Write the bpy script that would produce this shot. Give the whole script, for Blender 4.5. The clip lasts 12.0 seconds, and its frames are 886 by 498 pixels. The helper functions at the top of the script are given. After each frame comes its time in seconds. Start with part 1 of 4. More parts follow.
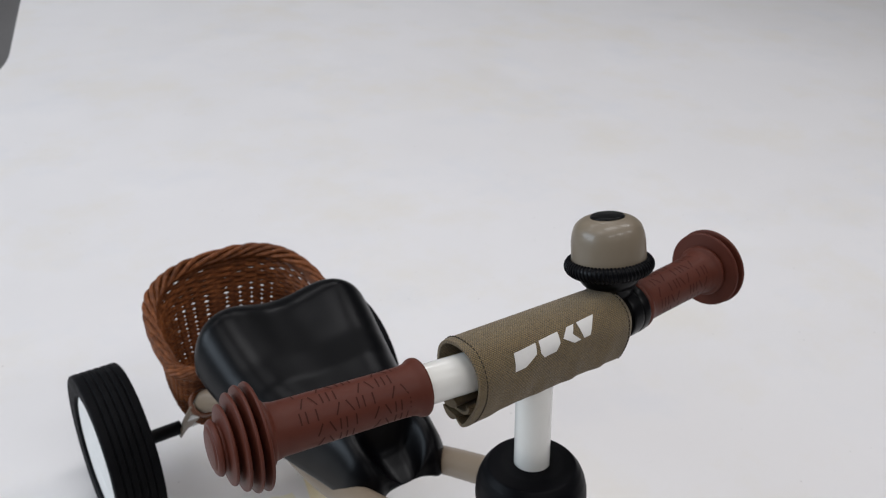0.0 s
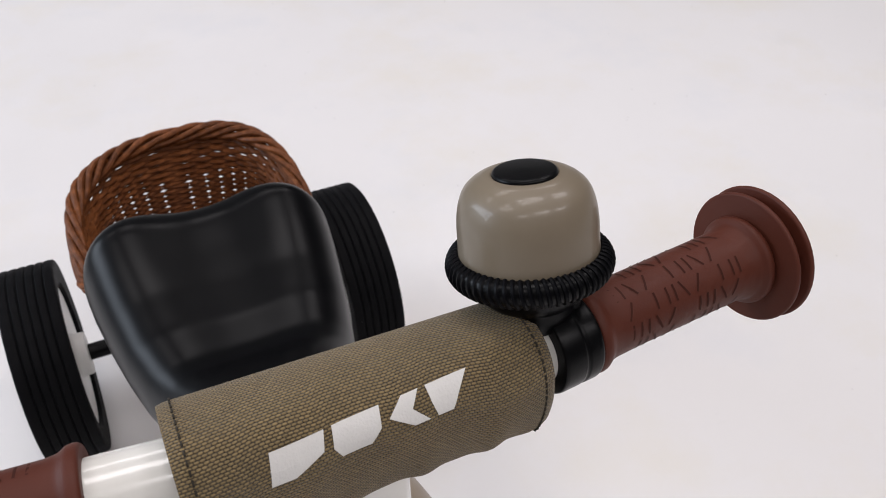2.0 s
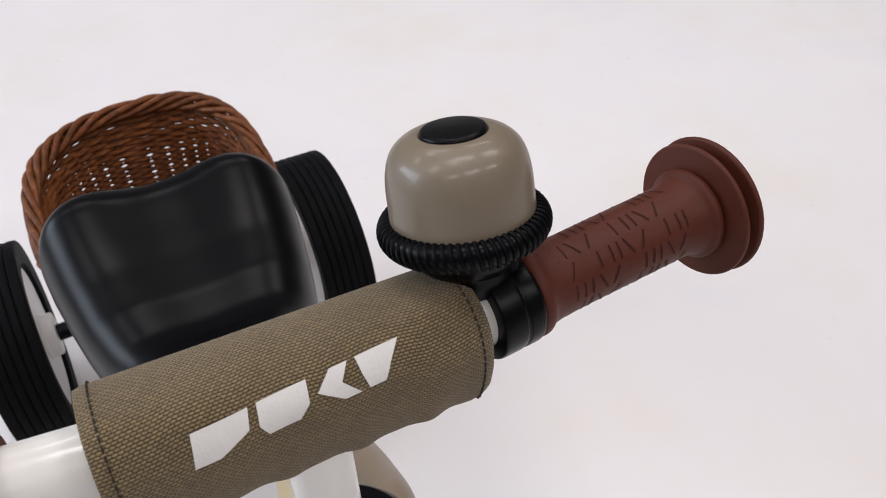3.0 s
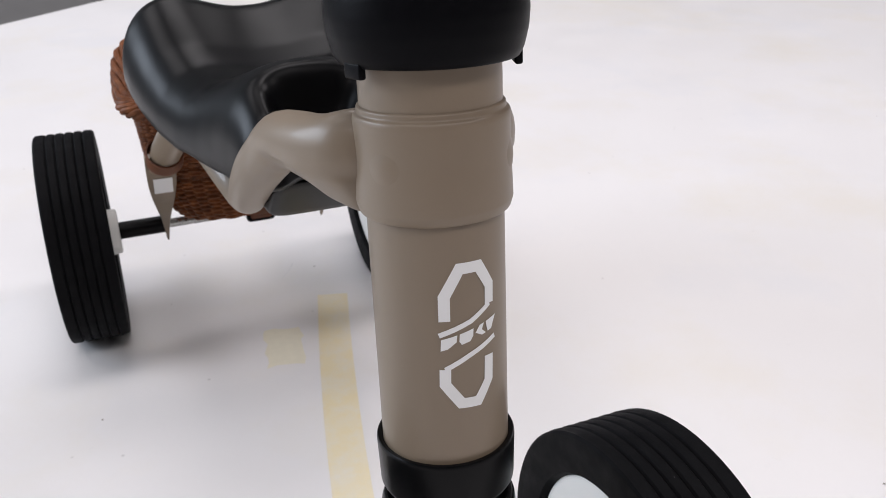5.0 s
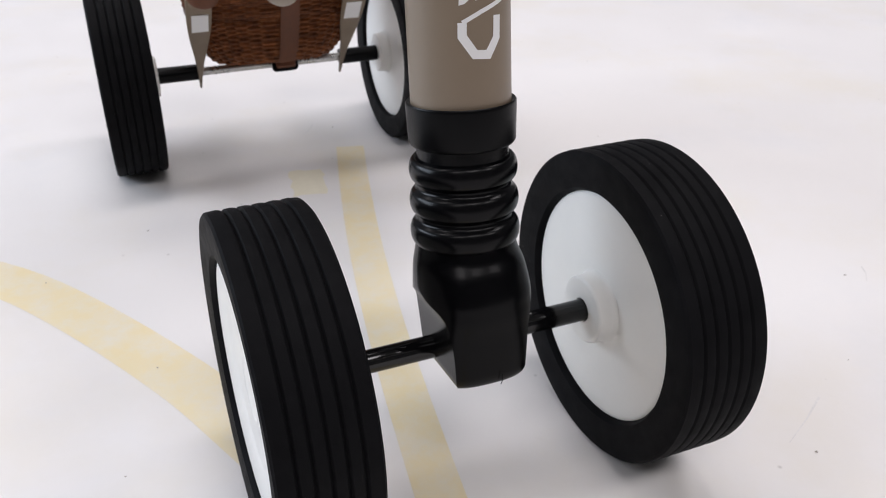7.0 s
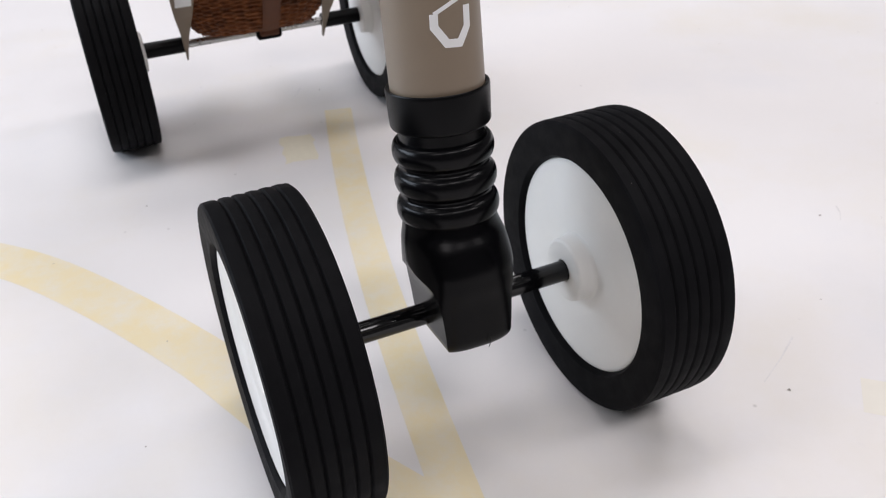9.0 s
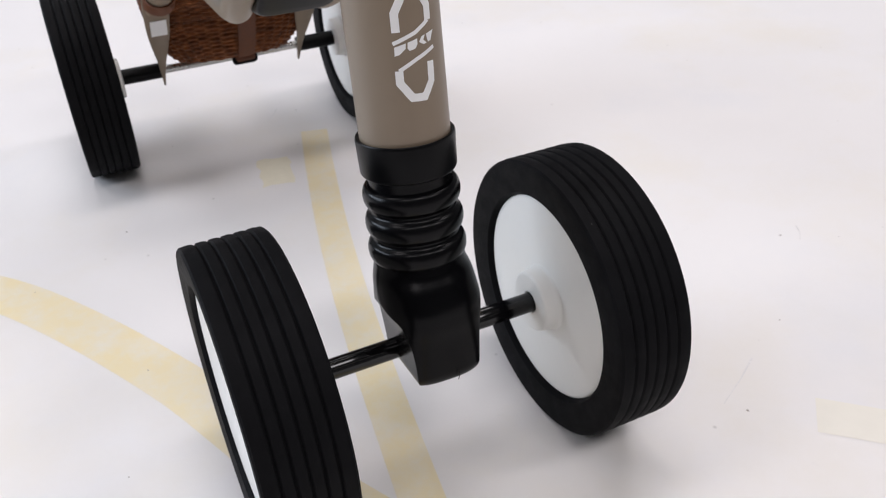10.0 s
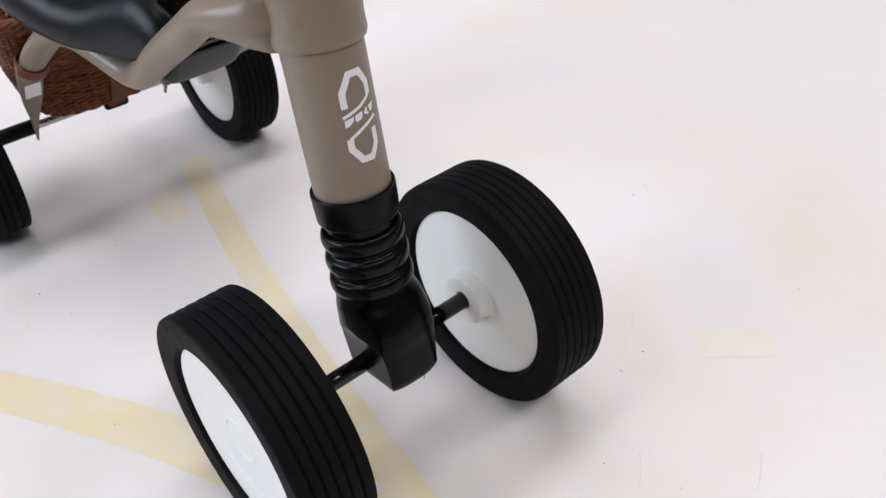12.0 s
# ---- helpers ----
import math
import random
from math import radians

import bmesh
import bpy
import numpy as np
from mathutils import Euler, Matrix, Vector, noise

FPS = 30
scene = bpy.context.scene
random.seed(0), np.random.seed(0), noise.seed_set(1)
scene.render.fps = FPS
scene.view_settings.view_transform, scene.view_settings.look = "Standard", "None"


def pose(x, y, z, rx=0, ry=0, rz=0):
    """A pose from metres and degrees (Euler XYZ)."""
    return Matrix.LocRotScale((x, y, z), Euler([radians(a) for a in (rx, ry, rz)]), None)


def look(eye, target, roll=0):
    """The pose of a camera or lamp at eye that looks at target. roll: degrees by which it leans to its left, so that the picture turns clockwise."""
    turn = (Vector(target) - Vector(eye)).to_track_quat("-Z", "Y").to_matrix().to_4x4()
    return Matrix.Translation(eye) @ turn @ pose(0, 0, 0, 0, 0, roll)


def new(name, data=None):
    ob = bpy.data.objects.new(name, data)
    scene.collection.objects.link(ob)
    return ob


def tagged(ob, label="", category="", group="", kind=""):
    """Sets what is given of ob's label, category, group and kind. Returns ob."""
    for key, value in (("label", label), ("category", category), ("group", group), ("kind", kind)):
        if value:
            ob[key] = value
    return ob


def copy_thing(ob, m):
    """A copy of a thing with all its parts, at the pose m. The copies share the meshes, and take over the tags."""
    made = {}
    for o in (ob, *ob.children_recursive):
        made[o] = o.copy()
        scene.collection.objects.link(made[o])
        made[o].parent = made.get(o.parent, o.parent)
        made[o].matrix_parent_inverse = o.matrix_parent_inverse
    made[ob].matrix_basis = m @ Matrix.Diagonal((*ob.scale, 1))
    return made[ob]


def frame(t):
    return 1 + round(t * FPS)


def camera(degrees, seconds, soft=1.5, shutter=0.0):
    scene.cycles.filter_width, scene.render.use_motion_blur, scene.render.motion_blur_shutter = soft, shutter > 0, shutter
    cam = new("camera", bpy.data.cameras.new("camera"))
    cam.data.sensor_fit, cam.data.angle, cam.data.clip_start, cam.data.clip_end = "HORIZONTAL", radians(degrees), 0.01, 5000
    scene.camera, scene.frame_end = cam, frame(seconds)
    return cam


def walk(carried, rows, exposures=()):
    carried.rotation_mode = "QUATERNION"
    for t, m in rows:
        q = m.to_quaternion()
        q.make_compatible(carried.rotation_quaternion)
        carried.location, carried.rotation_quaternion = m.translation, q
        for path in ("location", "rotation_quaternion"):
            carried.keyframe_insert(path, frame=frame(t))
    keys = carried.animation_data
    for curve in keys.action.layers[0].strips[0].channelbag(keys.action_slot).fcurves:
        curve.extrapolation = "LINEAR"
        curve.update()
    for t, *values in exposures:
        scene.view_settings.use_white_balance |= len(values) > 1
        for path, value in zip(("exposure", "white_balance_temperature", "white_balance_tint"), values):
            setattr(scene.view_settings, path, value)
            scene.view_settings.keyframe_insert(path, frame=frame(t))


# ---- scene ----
cam = camera(54.90, 12.0, soft=0.6)
PATH = [
    (0, pose(-0.2859, -0.2388, 0.7966, 58.956, -3.837, -34.899)),
    (0.1, pose(-0.2467, -0.2447, 0.7894, 58.750, -3.498, -33.992)),
    (0.2, pose(-0.2086, -0.2458, 0.7723, 58.604, -3.457, -32.460)),
    (0.3, pose(-0.1859, -0.2446, 0.7533, 58.408, -3.480, -31.095)),
    (0.4, pose(-0.1701, -0.2477, 0.7400, 58.098, -3.286, -29.060)),
    (0.5, pose(-0.1634, -0.2440, 0.7249, 58.545, -3.311, -28.343)),
    (1, pose(-0.1505, -0.2320, 0.6857, 56.845, -2.985, -23.721)),
    (1.5, pose(-0.1055, -0.1955, 0.6780, 53.560, -2.705, -22.798)),
    (2, pose(-0.0518, -0.1170, 0.7130, 48.397, -0.990, -25.207)),
    (2.5, pose(-0.0167, -0.0838, 0.7137, 44.166, -0.844, -27.495)),
    (3, pose(-0.0324, -0.1176, 0.7057, 46.044, 0.142, -27.267)),
    (3.5, pose(-0.0830, -0.1599, 0.6567, 50.877, -0.194, -25.611)),
    (3.6, pose(-0.0894, -0.1688, 0.6453, 51.087, 0.083, -25.221)),
    (5.4, pose(-0.1037, -0.2528, 0.4381, 62.527, -0.605, -21.684)),
    (5.5, pose(-0.1021, -0.2544, 0.4369, 62.235, 0.109, -21.880)),
    (6, pose(-0.1279, -0.2697, 0.4151, 61.712, 0.045, -21.917)),
    (6.5, pose(-0.1537, -0.3122, 0.3970, 60.915, -0.438, -21.717)),
    (6.9, pose(-0.1620, -0.3628, 0.3799, 60.074, -0.550, -21.677)),
    (7, pose(-0.1604, -0.3692, 0.3786, 59.879, -0.480, -21.834)),
    (7.5, pose(-0.1535, -0.3884, 0.3965, 58.703, -0.117, -22.046)),
    (9.5, pose(-0.1596, -0.3838, 0.4213, 55.290, 2.346, -23.912)),
    (10, pose(-0.1524, -0.3912, 0.4427, 55.326, 1.890, -24.899)),
    (10.5, pose(-0.1625, -0.3665, 0.4441, 54.053, 3.385, -28.134)),
    (11, pose(-0.1773, -0.3744, 0.4454, 53.766, 2.155, -29.905)),
    (11.5, pose(-0.2018, -0.3774, 0.4680, 52.939, 1.508, -33.563)),
    (12, pose(-0.2371, -0.3901, 0.5316, 51.727, 2.892, -40.212)),
]
cam.data.dof.use_dof = True
cam.data.dof.focus_distance = 0.32
cam.data.dof.aperture_fstop = 30.0
walk(cam, PATH, exposures=[(0.0, -0.52, 6250, 9), (0.5, -0.51, 6350, 10), (1.0, -0.46, 6400, 10), (1.5, -0.40, 6450, 11), (2.0, -0.34, 6450, 13), (2.5, -0.33, 6450, 14), (3.5, -0.28, 6450, 14), (5.5, -0.16, 6400, 13), (12.0, -0.16, 6400, 13)])
WINDOW_WATTS, LAMP_WATTS, LAMP_SIZE = 200.0, 24.2, (1.2, 0.7)
ARC0 = 0.0022        # where the printed mark begins, up from the foremost line of the pad

# ---------------------------------------------------------------- world and lamps
world = bpy.data.worlds.new("world")
scene.world = world
world.use_nodes = True
wn = world.node_tree.nodes
sky = wn.new("ShaderNodeTexSky")
sky.sky_type = "NISHITA"
sky.sun_disc = False
sky.sun_elevation, sky.sun_rotation = radians(35), radians(250)
wn["Background"].inputs[1].default_value = 0.1
world.node_tree.links.new(sky.outputs[0], wn["Background"].inputs[0])

ROOM = (-4.2, 5.2, -4.4, 5.4)       # x from, x to, y from, y to
CEIL = 3.0
LAMPS = [(x, y, kx * ky) for x, kx in ((-1.7, 0.80), (0.15, 1.0), (2.0, 1.16)) for y, ky in ((-1.8, 1.12), (0.5, 1.0), (2.8, 0.82))]


def area_lamp(name, m, sx, sy, watts, color):
    data = bpy.data.lights.new(name, "AREA")
    data.shape, data.size, data.size_y, data.energy, data.color = "RECTANGLE", sx, sy, watts, color
    ob = new(name, data)
    ob.matrix_world = m
    return ob


# ---------------------------------------------------------------- materials
def material(name, build):
    mat = bpy.data.materials.new(name)
    mat.use_nodes = True
    nt = mat.node_tree
    build(nt, nt.nodes["Principled BSDF"])
    return mat


def node(nt, kind, **props):
    n = nt.nodes.new(kind)
    for k, v in props.items():
        if k in n.inputs:
            n.inputs[k].default_value = v
    return n


def coords(nt, which="Object"):
    return nt.nodes.new("ShaderNodeTexCoord").outputs[which]


def noise_tex(nt, vec, scale, detail=4.0, rough=0.55):
    n = node(nt, "ShaderNodeTexNoise", Scale=scale, Detail=detail, Roughness=rough)
    nt.links.new(vec, n.inputs["Vector"])
    return n.outputs["Fac"]


def ramp(nt, fac, stops):
    n = nt.nodes.new("ShaderNodeValToRGB")
    e = n.color_ramp.elements
    while len(e) < len(stops):
        e.new(0.5)
    for i, (p, c) in enumerate(stops):
        e[i].position = p
        e[i].color = (c, c, c, 1) if isinstance(c, (int, float)) else (*c, 1)
    nt.links.new(fac, n.inputs[0])
    return n.outputs[0]


def mixc(nt, fac, a, b, mode="MIX"):
    n = nt.nodes.new("ShaderNodeMix")
    n.data_type, n.blend_type = "RGBA", mode
    for sock, v in ((n.inputs[0], fac), (n.inputs[6], a), (n.inputs[7], b)):
        if isinstance(v, (int, float)):
            sock.default_value = v
        elif isinstance(v, tuple):
            sock.default_value = (*v, 1)
        else:
            nt.links.new(v, sock)
    return n.outputs[2]


def calc(nt, op, a, b=0.0):
    n = nt.nodes.new("ShaderNodeMath")
    n.operation = op
    for sock, v in ((n.inputs[0], a), (n.inputs[1], b)):
        if isinstance(v, (int, float)):
            sock.default_value = v
        else:
            nt.links.new(v, sock)
    return n.outputs[0]


def bump(nt, bsdf, height, strength, distance):
    n = node(nt, "ShaderNodeBump", Strength=strength, Distance=distance)
    nt.links.new(height, n.inputs["Height"])
    nt.links.new(n.outputs[0], bsdf.inputs["Normal"])


def surface(name, color, rough, scale=60.0, vary=0.06, relief=0.0, relief_scale=900.0, metal=0.0, coat=0.0, spec=0.5, rough_vary=0.06):
    """A plain surface with fine and coarse variation of tone, gloss and relief."""
    def build(nt, b):
        v = coords(nt)
        coarse, fine = noise_tex(nt, v, scale * 0.2), noise_tex(nt, v, scale * 4)
        both = calc(nt, "ADD", calc(nt, "MULTIPLY", coarse, 0.6), calc(nt, "MULTIPLY", fine, 0.4))
        lo, hi = tuple(c * (1 - vary) for c in color), tuple(min(1, c * (1 + vary)) for c in color)
        nt.links.new(ramp(nt, both, [(0.3, lo), (0.7, hi)]), b.inputs["Base Color"])
        nt.links.new(ramp(nt, both, [(0.3, max(0, rough - rough_vary)), (0.7, min(1, rough + rough_vary))]), b.inputs["Roughness"])
        b.inputs["Metallic"].default_value = metal
        b.inputs["Coat Weight"].default_value = coat
        b.inputs["Coat Roughness"].default_value = 0.06
        b.inputs["Specular IOR Level"].default_value = spec
        if relief:
            bump(nt, b, noise_tex(nt, v, relief_scale, 3.0), relief, 0.0004)
    return material(name, build)


def build_floor(nt, b):
    v = coords(nt)
    cloud = noise_tex(nt, v, 1.1, 5.0)
    base = ramp(nt, cloud, [(0.3, (0.775, 0.755, 0.75)), (0.7, (0.82, 0.80, 0.80))])
    ochre = ramp(nt, noise_tex(nt, v, 3.1, 6.0, 0.65), [(0.49, 0.0), (0.75, 0.55)])
    base = mixc(nt, ochre, base, (0.755, 0.70, 0.59))
    cool = ramp(nt, noise_tex(nt, v, 4.3, 5.0, 0.6), [(0.54, 0.0), (0.78, 0.5)])
    base = mixc(nt, cool, base, (0.70, 0.71, 0.75))
    scuff = ramp(nt, noise_tex(nt, v, 26.0, 8.0, 0.72), [(0.66, 0.0), (0.8, 0.35)])
    base = mixc(nt, scuff, base, (0.60, 0.59, 0.59))
    speck = node(nt, "ShaderNodeTexVoronoi", Scale=24.0)
    nt.links.new(v, speck.inputs["Vector"])
    base = mixc(nt, ramp(nt, speck.outputs["Distance"], [(0.0, 0.55), (0.045, 0.0)]), base, (0.30, 0.28, 0.27))
    nt.links.new(base, b.inputs["Base Color"])
    nt.links.new(ramp(nt, noise_tex(nt, v, 9.0, 6.0), [(0.3, 0.42), (0.7, 0.58)]), b.inputs["Roughness"])
    bump(nt, b, noise_tex(nt, v, 240.0, 5.0), 0.12, 0.0006)


def build_tape(nt, b):
    v = coords(nt)
    worn = noise_tex(nt, v, 34.0, 8.0, 0.7)
    c = ramp(nt, noise_tex(nt, v, 7.0, 4.0), [(0.3, (0.80, 0.68, 0.41)), (0.7, (0.83, 0.73, 0.50))])
    nt.links.new(mixc(nt, ramp(nt, worn, [(0.42, 0.05), (0.66, 0.75)]), c, (0.79, 0.75, 0.66)), b.inputs["Base Color"])
    b.inputs["Roughness"].default_value = 0.5


def build_fabric(nt, b):
    uv = coords(nt, "UV")
    sep = nt.nodes.new("ShaderNodeSeparateXYZ")
    nt.links.new(uv, sep.inputs[0])
    soft = noise_tex(nt, coords(nt), 120.0, 3.0)
    u = calc(nt, "ADD", calc(nt, "DIVIDE", sep.outputs[0], 0.00098), calc(nt, "MULTIPLY", soft, 0.5))
    v = calc(nt, "ADD", calc(nt, "DIVIDE", sep.outputs[1], 0.00165), calc(nt, "MULTIPLY", soft, 0.4))
    row = calc(nt, "FLOOR", u)
    v = calc(nt, "ADD", v, calc(nt, "MULTIPLY", calc(nt, "FLOORED_MODULO", row, 2.0), 0.5))
    fu = calc(nt, "MULTIPLY", calc(nt, "SUBTRACT", calc(nt, "FRACT", u), 0.5), 1.78)
    fv = calc(nt, "MULTIPLY", calc(nt, "SUBTRACT", calc(nt, "FRACT", v), 0.5), 1.80)
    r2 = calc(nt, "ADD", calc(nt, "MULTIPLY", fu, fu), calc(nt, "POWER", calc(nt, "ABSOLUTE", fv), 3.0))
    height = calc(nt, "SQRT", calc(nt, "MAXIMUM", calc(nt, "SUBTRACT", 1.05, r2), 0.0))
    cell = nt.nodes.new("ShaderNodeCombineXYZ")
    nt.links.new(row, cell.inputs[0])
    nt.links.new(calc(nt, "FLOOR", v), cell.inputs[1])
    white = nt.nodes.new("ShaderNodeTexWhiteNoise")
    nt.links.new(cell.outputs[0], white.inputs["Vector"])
    # colour follows the weave height: shade in the gaps is painted in
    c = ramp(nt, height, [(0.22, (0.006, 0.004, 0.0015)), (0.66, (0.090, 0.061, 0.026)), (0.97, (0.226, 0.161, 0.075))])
    c = mixc(nt, 1.0, c, ramp(nt, white.outputs["Value"], [(0.0, 0.84), (1.0, 1.12)]), "MULTIPLY")
    stain = ramp(nt, noise_tex(nt, coords(nt), 55.0, 4.0), [(0.3, (0.90, 0.90, 0.88)), (0.7, (1.06, 1.05, 1.0))])
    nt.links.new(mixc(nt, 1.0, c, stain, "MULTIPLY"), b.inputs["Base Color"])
    b.inputs["Roughness"].default_value = 0.82
    b.inputs["Sheen Weight"].default_value = 0.15
    bump(nt, b, height, 1.0, 0.0005)


def build_tyre(nt, b):
    """Matt black foam rubber with fine grain, faint grey scuffing and a few specks of dust."""
    v = coords(nt)
    c = ramp(nt, noise_tex(nt, v, 60.0, 5.0), [(0.3, (0.0046, 0.0046, 0.0054)), (0.7, (0.0064, 0.0064, 0.0074))])
    rubbed = ramp(nt, noise_tex(nt, v, 22.0, 7.0, 0.7), [(0.58, 0.0), (0.80, 0.35)])
    c = mixc(nt, rubbed, c, (0.017, 0.017, 0.018))
    dust = node(nt, "ShaderNodeTexVoronoi", Scale=75.0)
    nt.links.new(v, dust.inputs["Vector"])
    kept = ramp(nt, noise_tex(nt, v, 40.0, 2.0), [(0.50, 0.0), (0.60, 1.0)])
    dot = calc(nt, "MULTIPLY", ramp(nt, dust.outputs["Distance"], [(0.012, 0.8), (0.030, 0.0)]), kept)
    c = mixc(nt, dot, c, (0.22, 0.21, 0.20))
    nt.links.new(c, b.inputs["Base Color"])
    nt.links.new(ramp(nt, noise_tex(nt, v, 90.0, 4.0), [(0.3, 0.54), (0.7, 0.70)]), b.inputs["Roughness"])
    b.inputs["Specular IOR Level"].default_value = 0.055
    bump(nt, b, noise_tex(nt, v, 1500.0, 3.0), 0.35, 0.0004)


def build_wicker(nt, b):
    v = coords(nt)
    info = nt.nodes.new("ShaderNodeObjectInfo")
    streak = noise_tex(nt, v, 150.0, 5.0)
    c = ramp(nt, streak, [(0.3, (0.080, 0.024, 0.0065)), (0.55, (0.168, 0.054, 0.016)), (0.75, (0.265, 0.095, 0.033))])
    tone = ramp(nt, info.outputs["Random"], [(0.0, (0.72, 0.70, 0.68)), (1.0, (1.1, 1.08, 1.05))])
    nt.links.new(mixc(nt, 1.0, c, tone, "MULTIPLY"), b.inputs["Base Color"])
    b.inputs["Roughness"].default_value = 0.5
    b.inputs["Specular IOR Level"].default_value = 0.25
    bump(nt, b, noise_tex(nt, v, 900.0, 3.0), 0.3, 0.0005)


FLOOR = material("white_floor_paint", build_floor)
TAPE = material("worn_yellow_tape", build_tape)
TAPE_RUBBED = surface("rubbed_yellow_tape", (0.79, 0.745, 0.605), 0.55, 40, 0.06)
TAPE_FADED = surface("faded_yellow_tape", (0.79, 0.762, 0.69), 0.55, 12, 0.04)
FABRIC = material("olive_canvas", build_fabric)
WICKER = material("brown_wicker", build_wicker)
GREY = surface("grey_screed", (0.115, 0.110, 0.108), 0.7, 8, 0.15, 0.3, 160)
PLASTER = surface("pale_plaster", (0.22, 0.219, 0.217), 0.85, 3, 0.03, 0.15, 90)
SOFFIT = surface("grey_concrete_ceiling", (0.17, 0.168, 0.165), 0.85, 3, 0.06, 0.2, 60)
TAUPE = surface("taupe_enamel", (0.222, 0.170, 0.120), 0.42, 30, 0.02, coat=0.12, rough_vary=0.015)
BELL_PAINT = surface("taupe_bell_enamel", (0.190, 0.152, 0.106), 0.42, 40, 0.03, 0.05, 900, coat=0.2, rough_vary=0.02)
WHITE_METAL = surface("white_enamel_tube", (0.78, 0.765, 0.72), 0.22, 40, 0.015, coat=0.4)
BLACK = surface("black_nylon", (0.0018, 0.0018, 0.0023), 0.32, 60, 0.15, 0.12, 1300, spec=0.14)
BLACK_GLOSS = surface("black_bellows_rubber", (0.0022, 0.0022, 0.0027), 0.25, 60, 0.1, spec=0.16, rough_vary=0.01)
BLACK_CROWN = surface("black_fork_plastic", (0.0018, 0.0018, 0.0023), 0.26, 60, 0.1, spec=0.12, rough_vary=0.01)
BLACK_CAP = surface("black_cap_plastic", (0.0022, 0.0022, 0.0032), 0.42, 60, 0.15, 0.1, 1500, spec=0.08)
BLACK_ROD = surface("black_lacquered_steel", (0.003, 0.003, 0.0035), 0.10, 60, 0.15, spec=0.45, rough_vary=0.02)
TYRE = material("black_tyre_foam", build_tyre)
SEAT = surface("black_seat_shell", (0.0010, 0.0010, 0.0016), 0.33, 14, 0.1, rough_vary=0.012, spec=0.15)
RIM = surface("white_rim_plastic", (0.82, 0.815, 0.79), 0.38, 30, 0.02, 0.06, 300)
LEATHER = surface("brown_leather", (0.120, 0.037, 0.012), 0.55, 60, 0.2, 0.4, 700)
RUBBER = surface("red_brown_rubber", (0.086, 0.0215, 0.0120), 0.52, 40, 0.06, 0.18, 1400, spec=0.22)
# the grip rubber darkened, as painted shade for its relief marks
RUBBER_SHADE = surface("shaded_red_brown_rubber", (0.046, 0.0122, 0.0074), 0.65, 40, 0.06, spec=0.15)
PRINT = surface("white_print", (0.70, 0.685, 0.66), 0.6, 90, 0.05, 0.5, 1300)
DECAL = surface("white_decal", (0.82, 0.82, 0.82), 0.4, 60, 0.02)
STEEL = surface("bright_steel_rod", (0.55, 0.55, 0.54), 0.28, 60, 0.08, metal=1.0)
SMUDGE = surface("dark_dirt", (0.28, 0.25, 0.23), 0.8, 90, 0.2)
SCUFF = surface("grey_scuff", (0.73, 0.715, 0.71), 0.7, 90, 0.2)
HEM = surface("olive_canvas_hem", (0.080, 0.056, 0.027), 0.85, 90, 0.2, 0.8, 1500)
THREAD = surface("dark_thread", (0.024, 0.018, 0.010), 0.8, 60, 0.1)


# ---------------------------------------------------------------- mesh helpers
def finish(bm, sharp=38.0):
    bm.normal_update()
    for f in bm.faces:
        f.smooth = True
    for e in bm.edges:
        if len(e.link_faces) == 2 and e.calc_face_angle(0.0) > radians(sharp):
            e.smooth = False


def part(name, bm, mat, parent=None, label="", at=None, sharp=38.0):
    finish(bm, sharp)
    data = bpy.data.meshes.new(name)
    bm.to_mesh(data)
    bm.free()
    data.materials.append(mat)
    ob = new(name, data)
    if parent is not None:
        ob.parent = parent
    if at is not None:
        ob.matrix_basis = at
    return tagged(ob, label)


def again(name, data, parent, at=None, label=""):
    ob = new(name, data)
    ob.parent = parent
    if at is not None:
        ob.matrix_basis = at
    return tagged(ob, label)


def rings(bm, loops, closed=True, cap0=True, cap1=True):
    """Skin a row of loops of points, each with the same number of points."""
    rows = [[bm.verts.new(p) for p in loop] for loop in loops]
    n = len(rows[0])
    for a, b in zip(rows, rows[1:]):
        for i in range(n if closed else n - 1):
            j = (i + 1) % n
            bm.faces.new((a[i], a[j], b[j], b[i]))
    if cap0:
        bm.faces.new(rows[0][::-1])
    if cap1:
        bm.faces.new(rows[-1])
    bmesh.ops.recalc_face_normals(bm, faces=bm.faces[:])
    return rows


def lathe(profile, n=48, bm=None, cap0=True, cap1=True):
    """A body of revolution about z; profile rows are (radius, height)."""
    bm = bm or bmesh.new()
    loops = [[(r * math.cos(2 * math.pi * i / n), r * math.sin(2 * math.pi * i / n), z) for i in range(n)] for r, z in profile]
    rings(bm, loops, True, cap0, cap1)
    return bm


def rounded(profile, r=0.001, steps=3):
    """The profile with its inner corners rounded."""
    out = [profile[0]]
    for a, b, c in zip(profile, profile[1:], profile[2:]):
        pa, pb, pc = Vector(a), Vector(b), Vector(c)
        la, lc = (pa - pb).length, (pc - pb).length
        if la < 1e-9 or lc < 1e-9:
            continue
        q = min(r, la * 0.45, lc * 0.45)
        s, e = pb + (pa - pb) / la * q, pb + (pc - pb) / lc * q
        for k in range(steps + 1):
            t = k / steps
            p = s * (1 - t) ** 2 + pb * 2 * t * (1 - t) + e * t * t
            out.append((p.x, p.y))
    out.append(profile[-1])
    return out


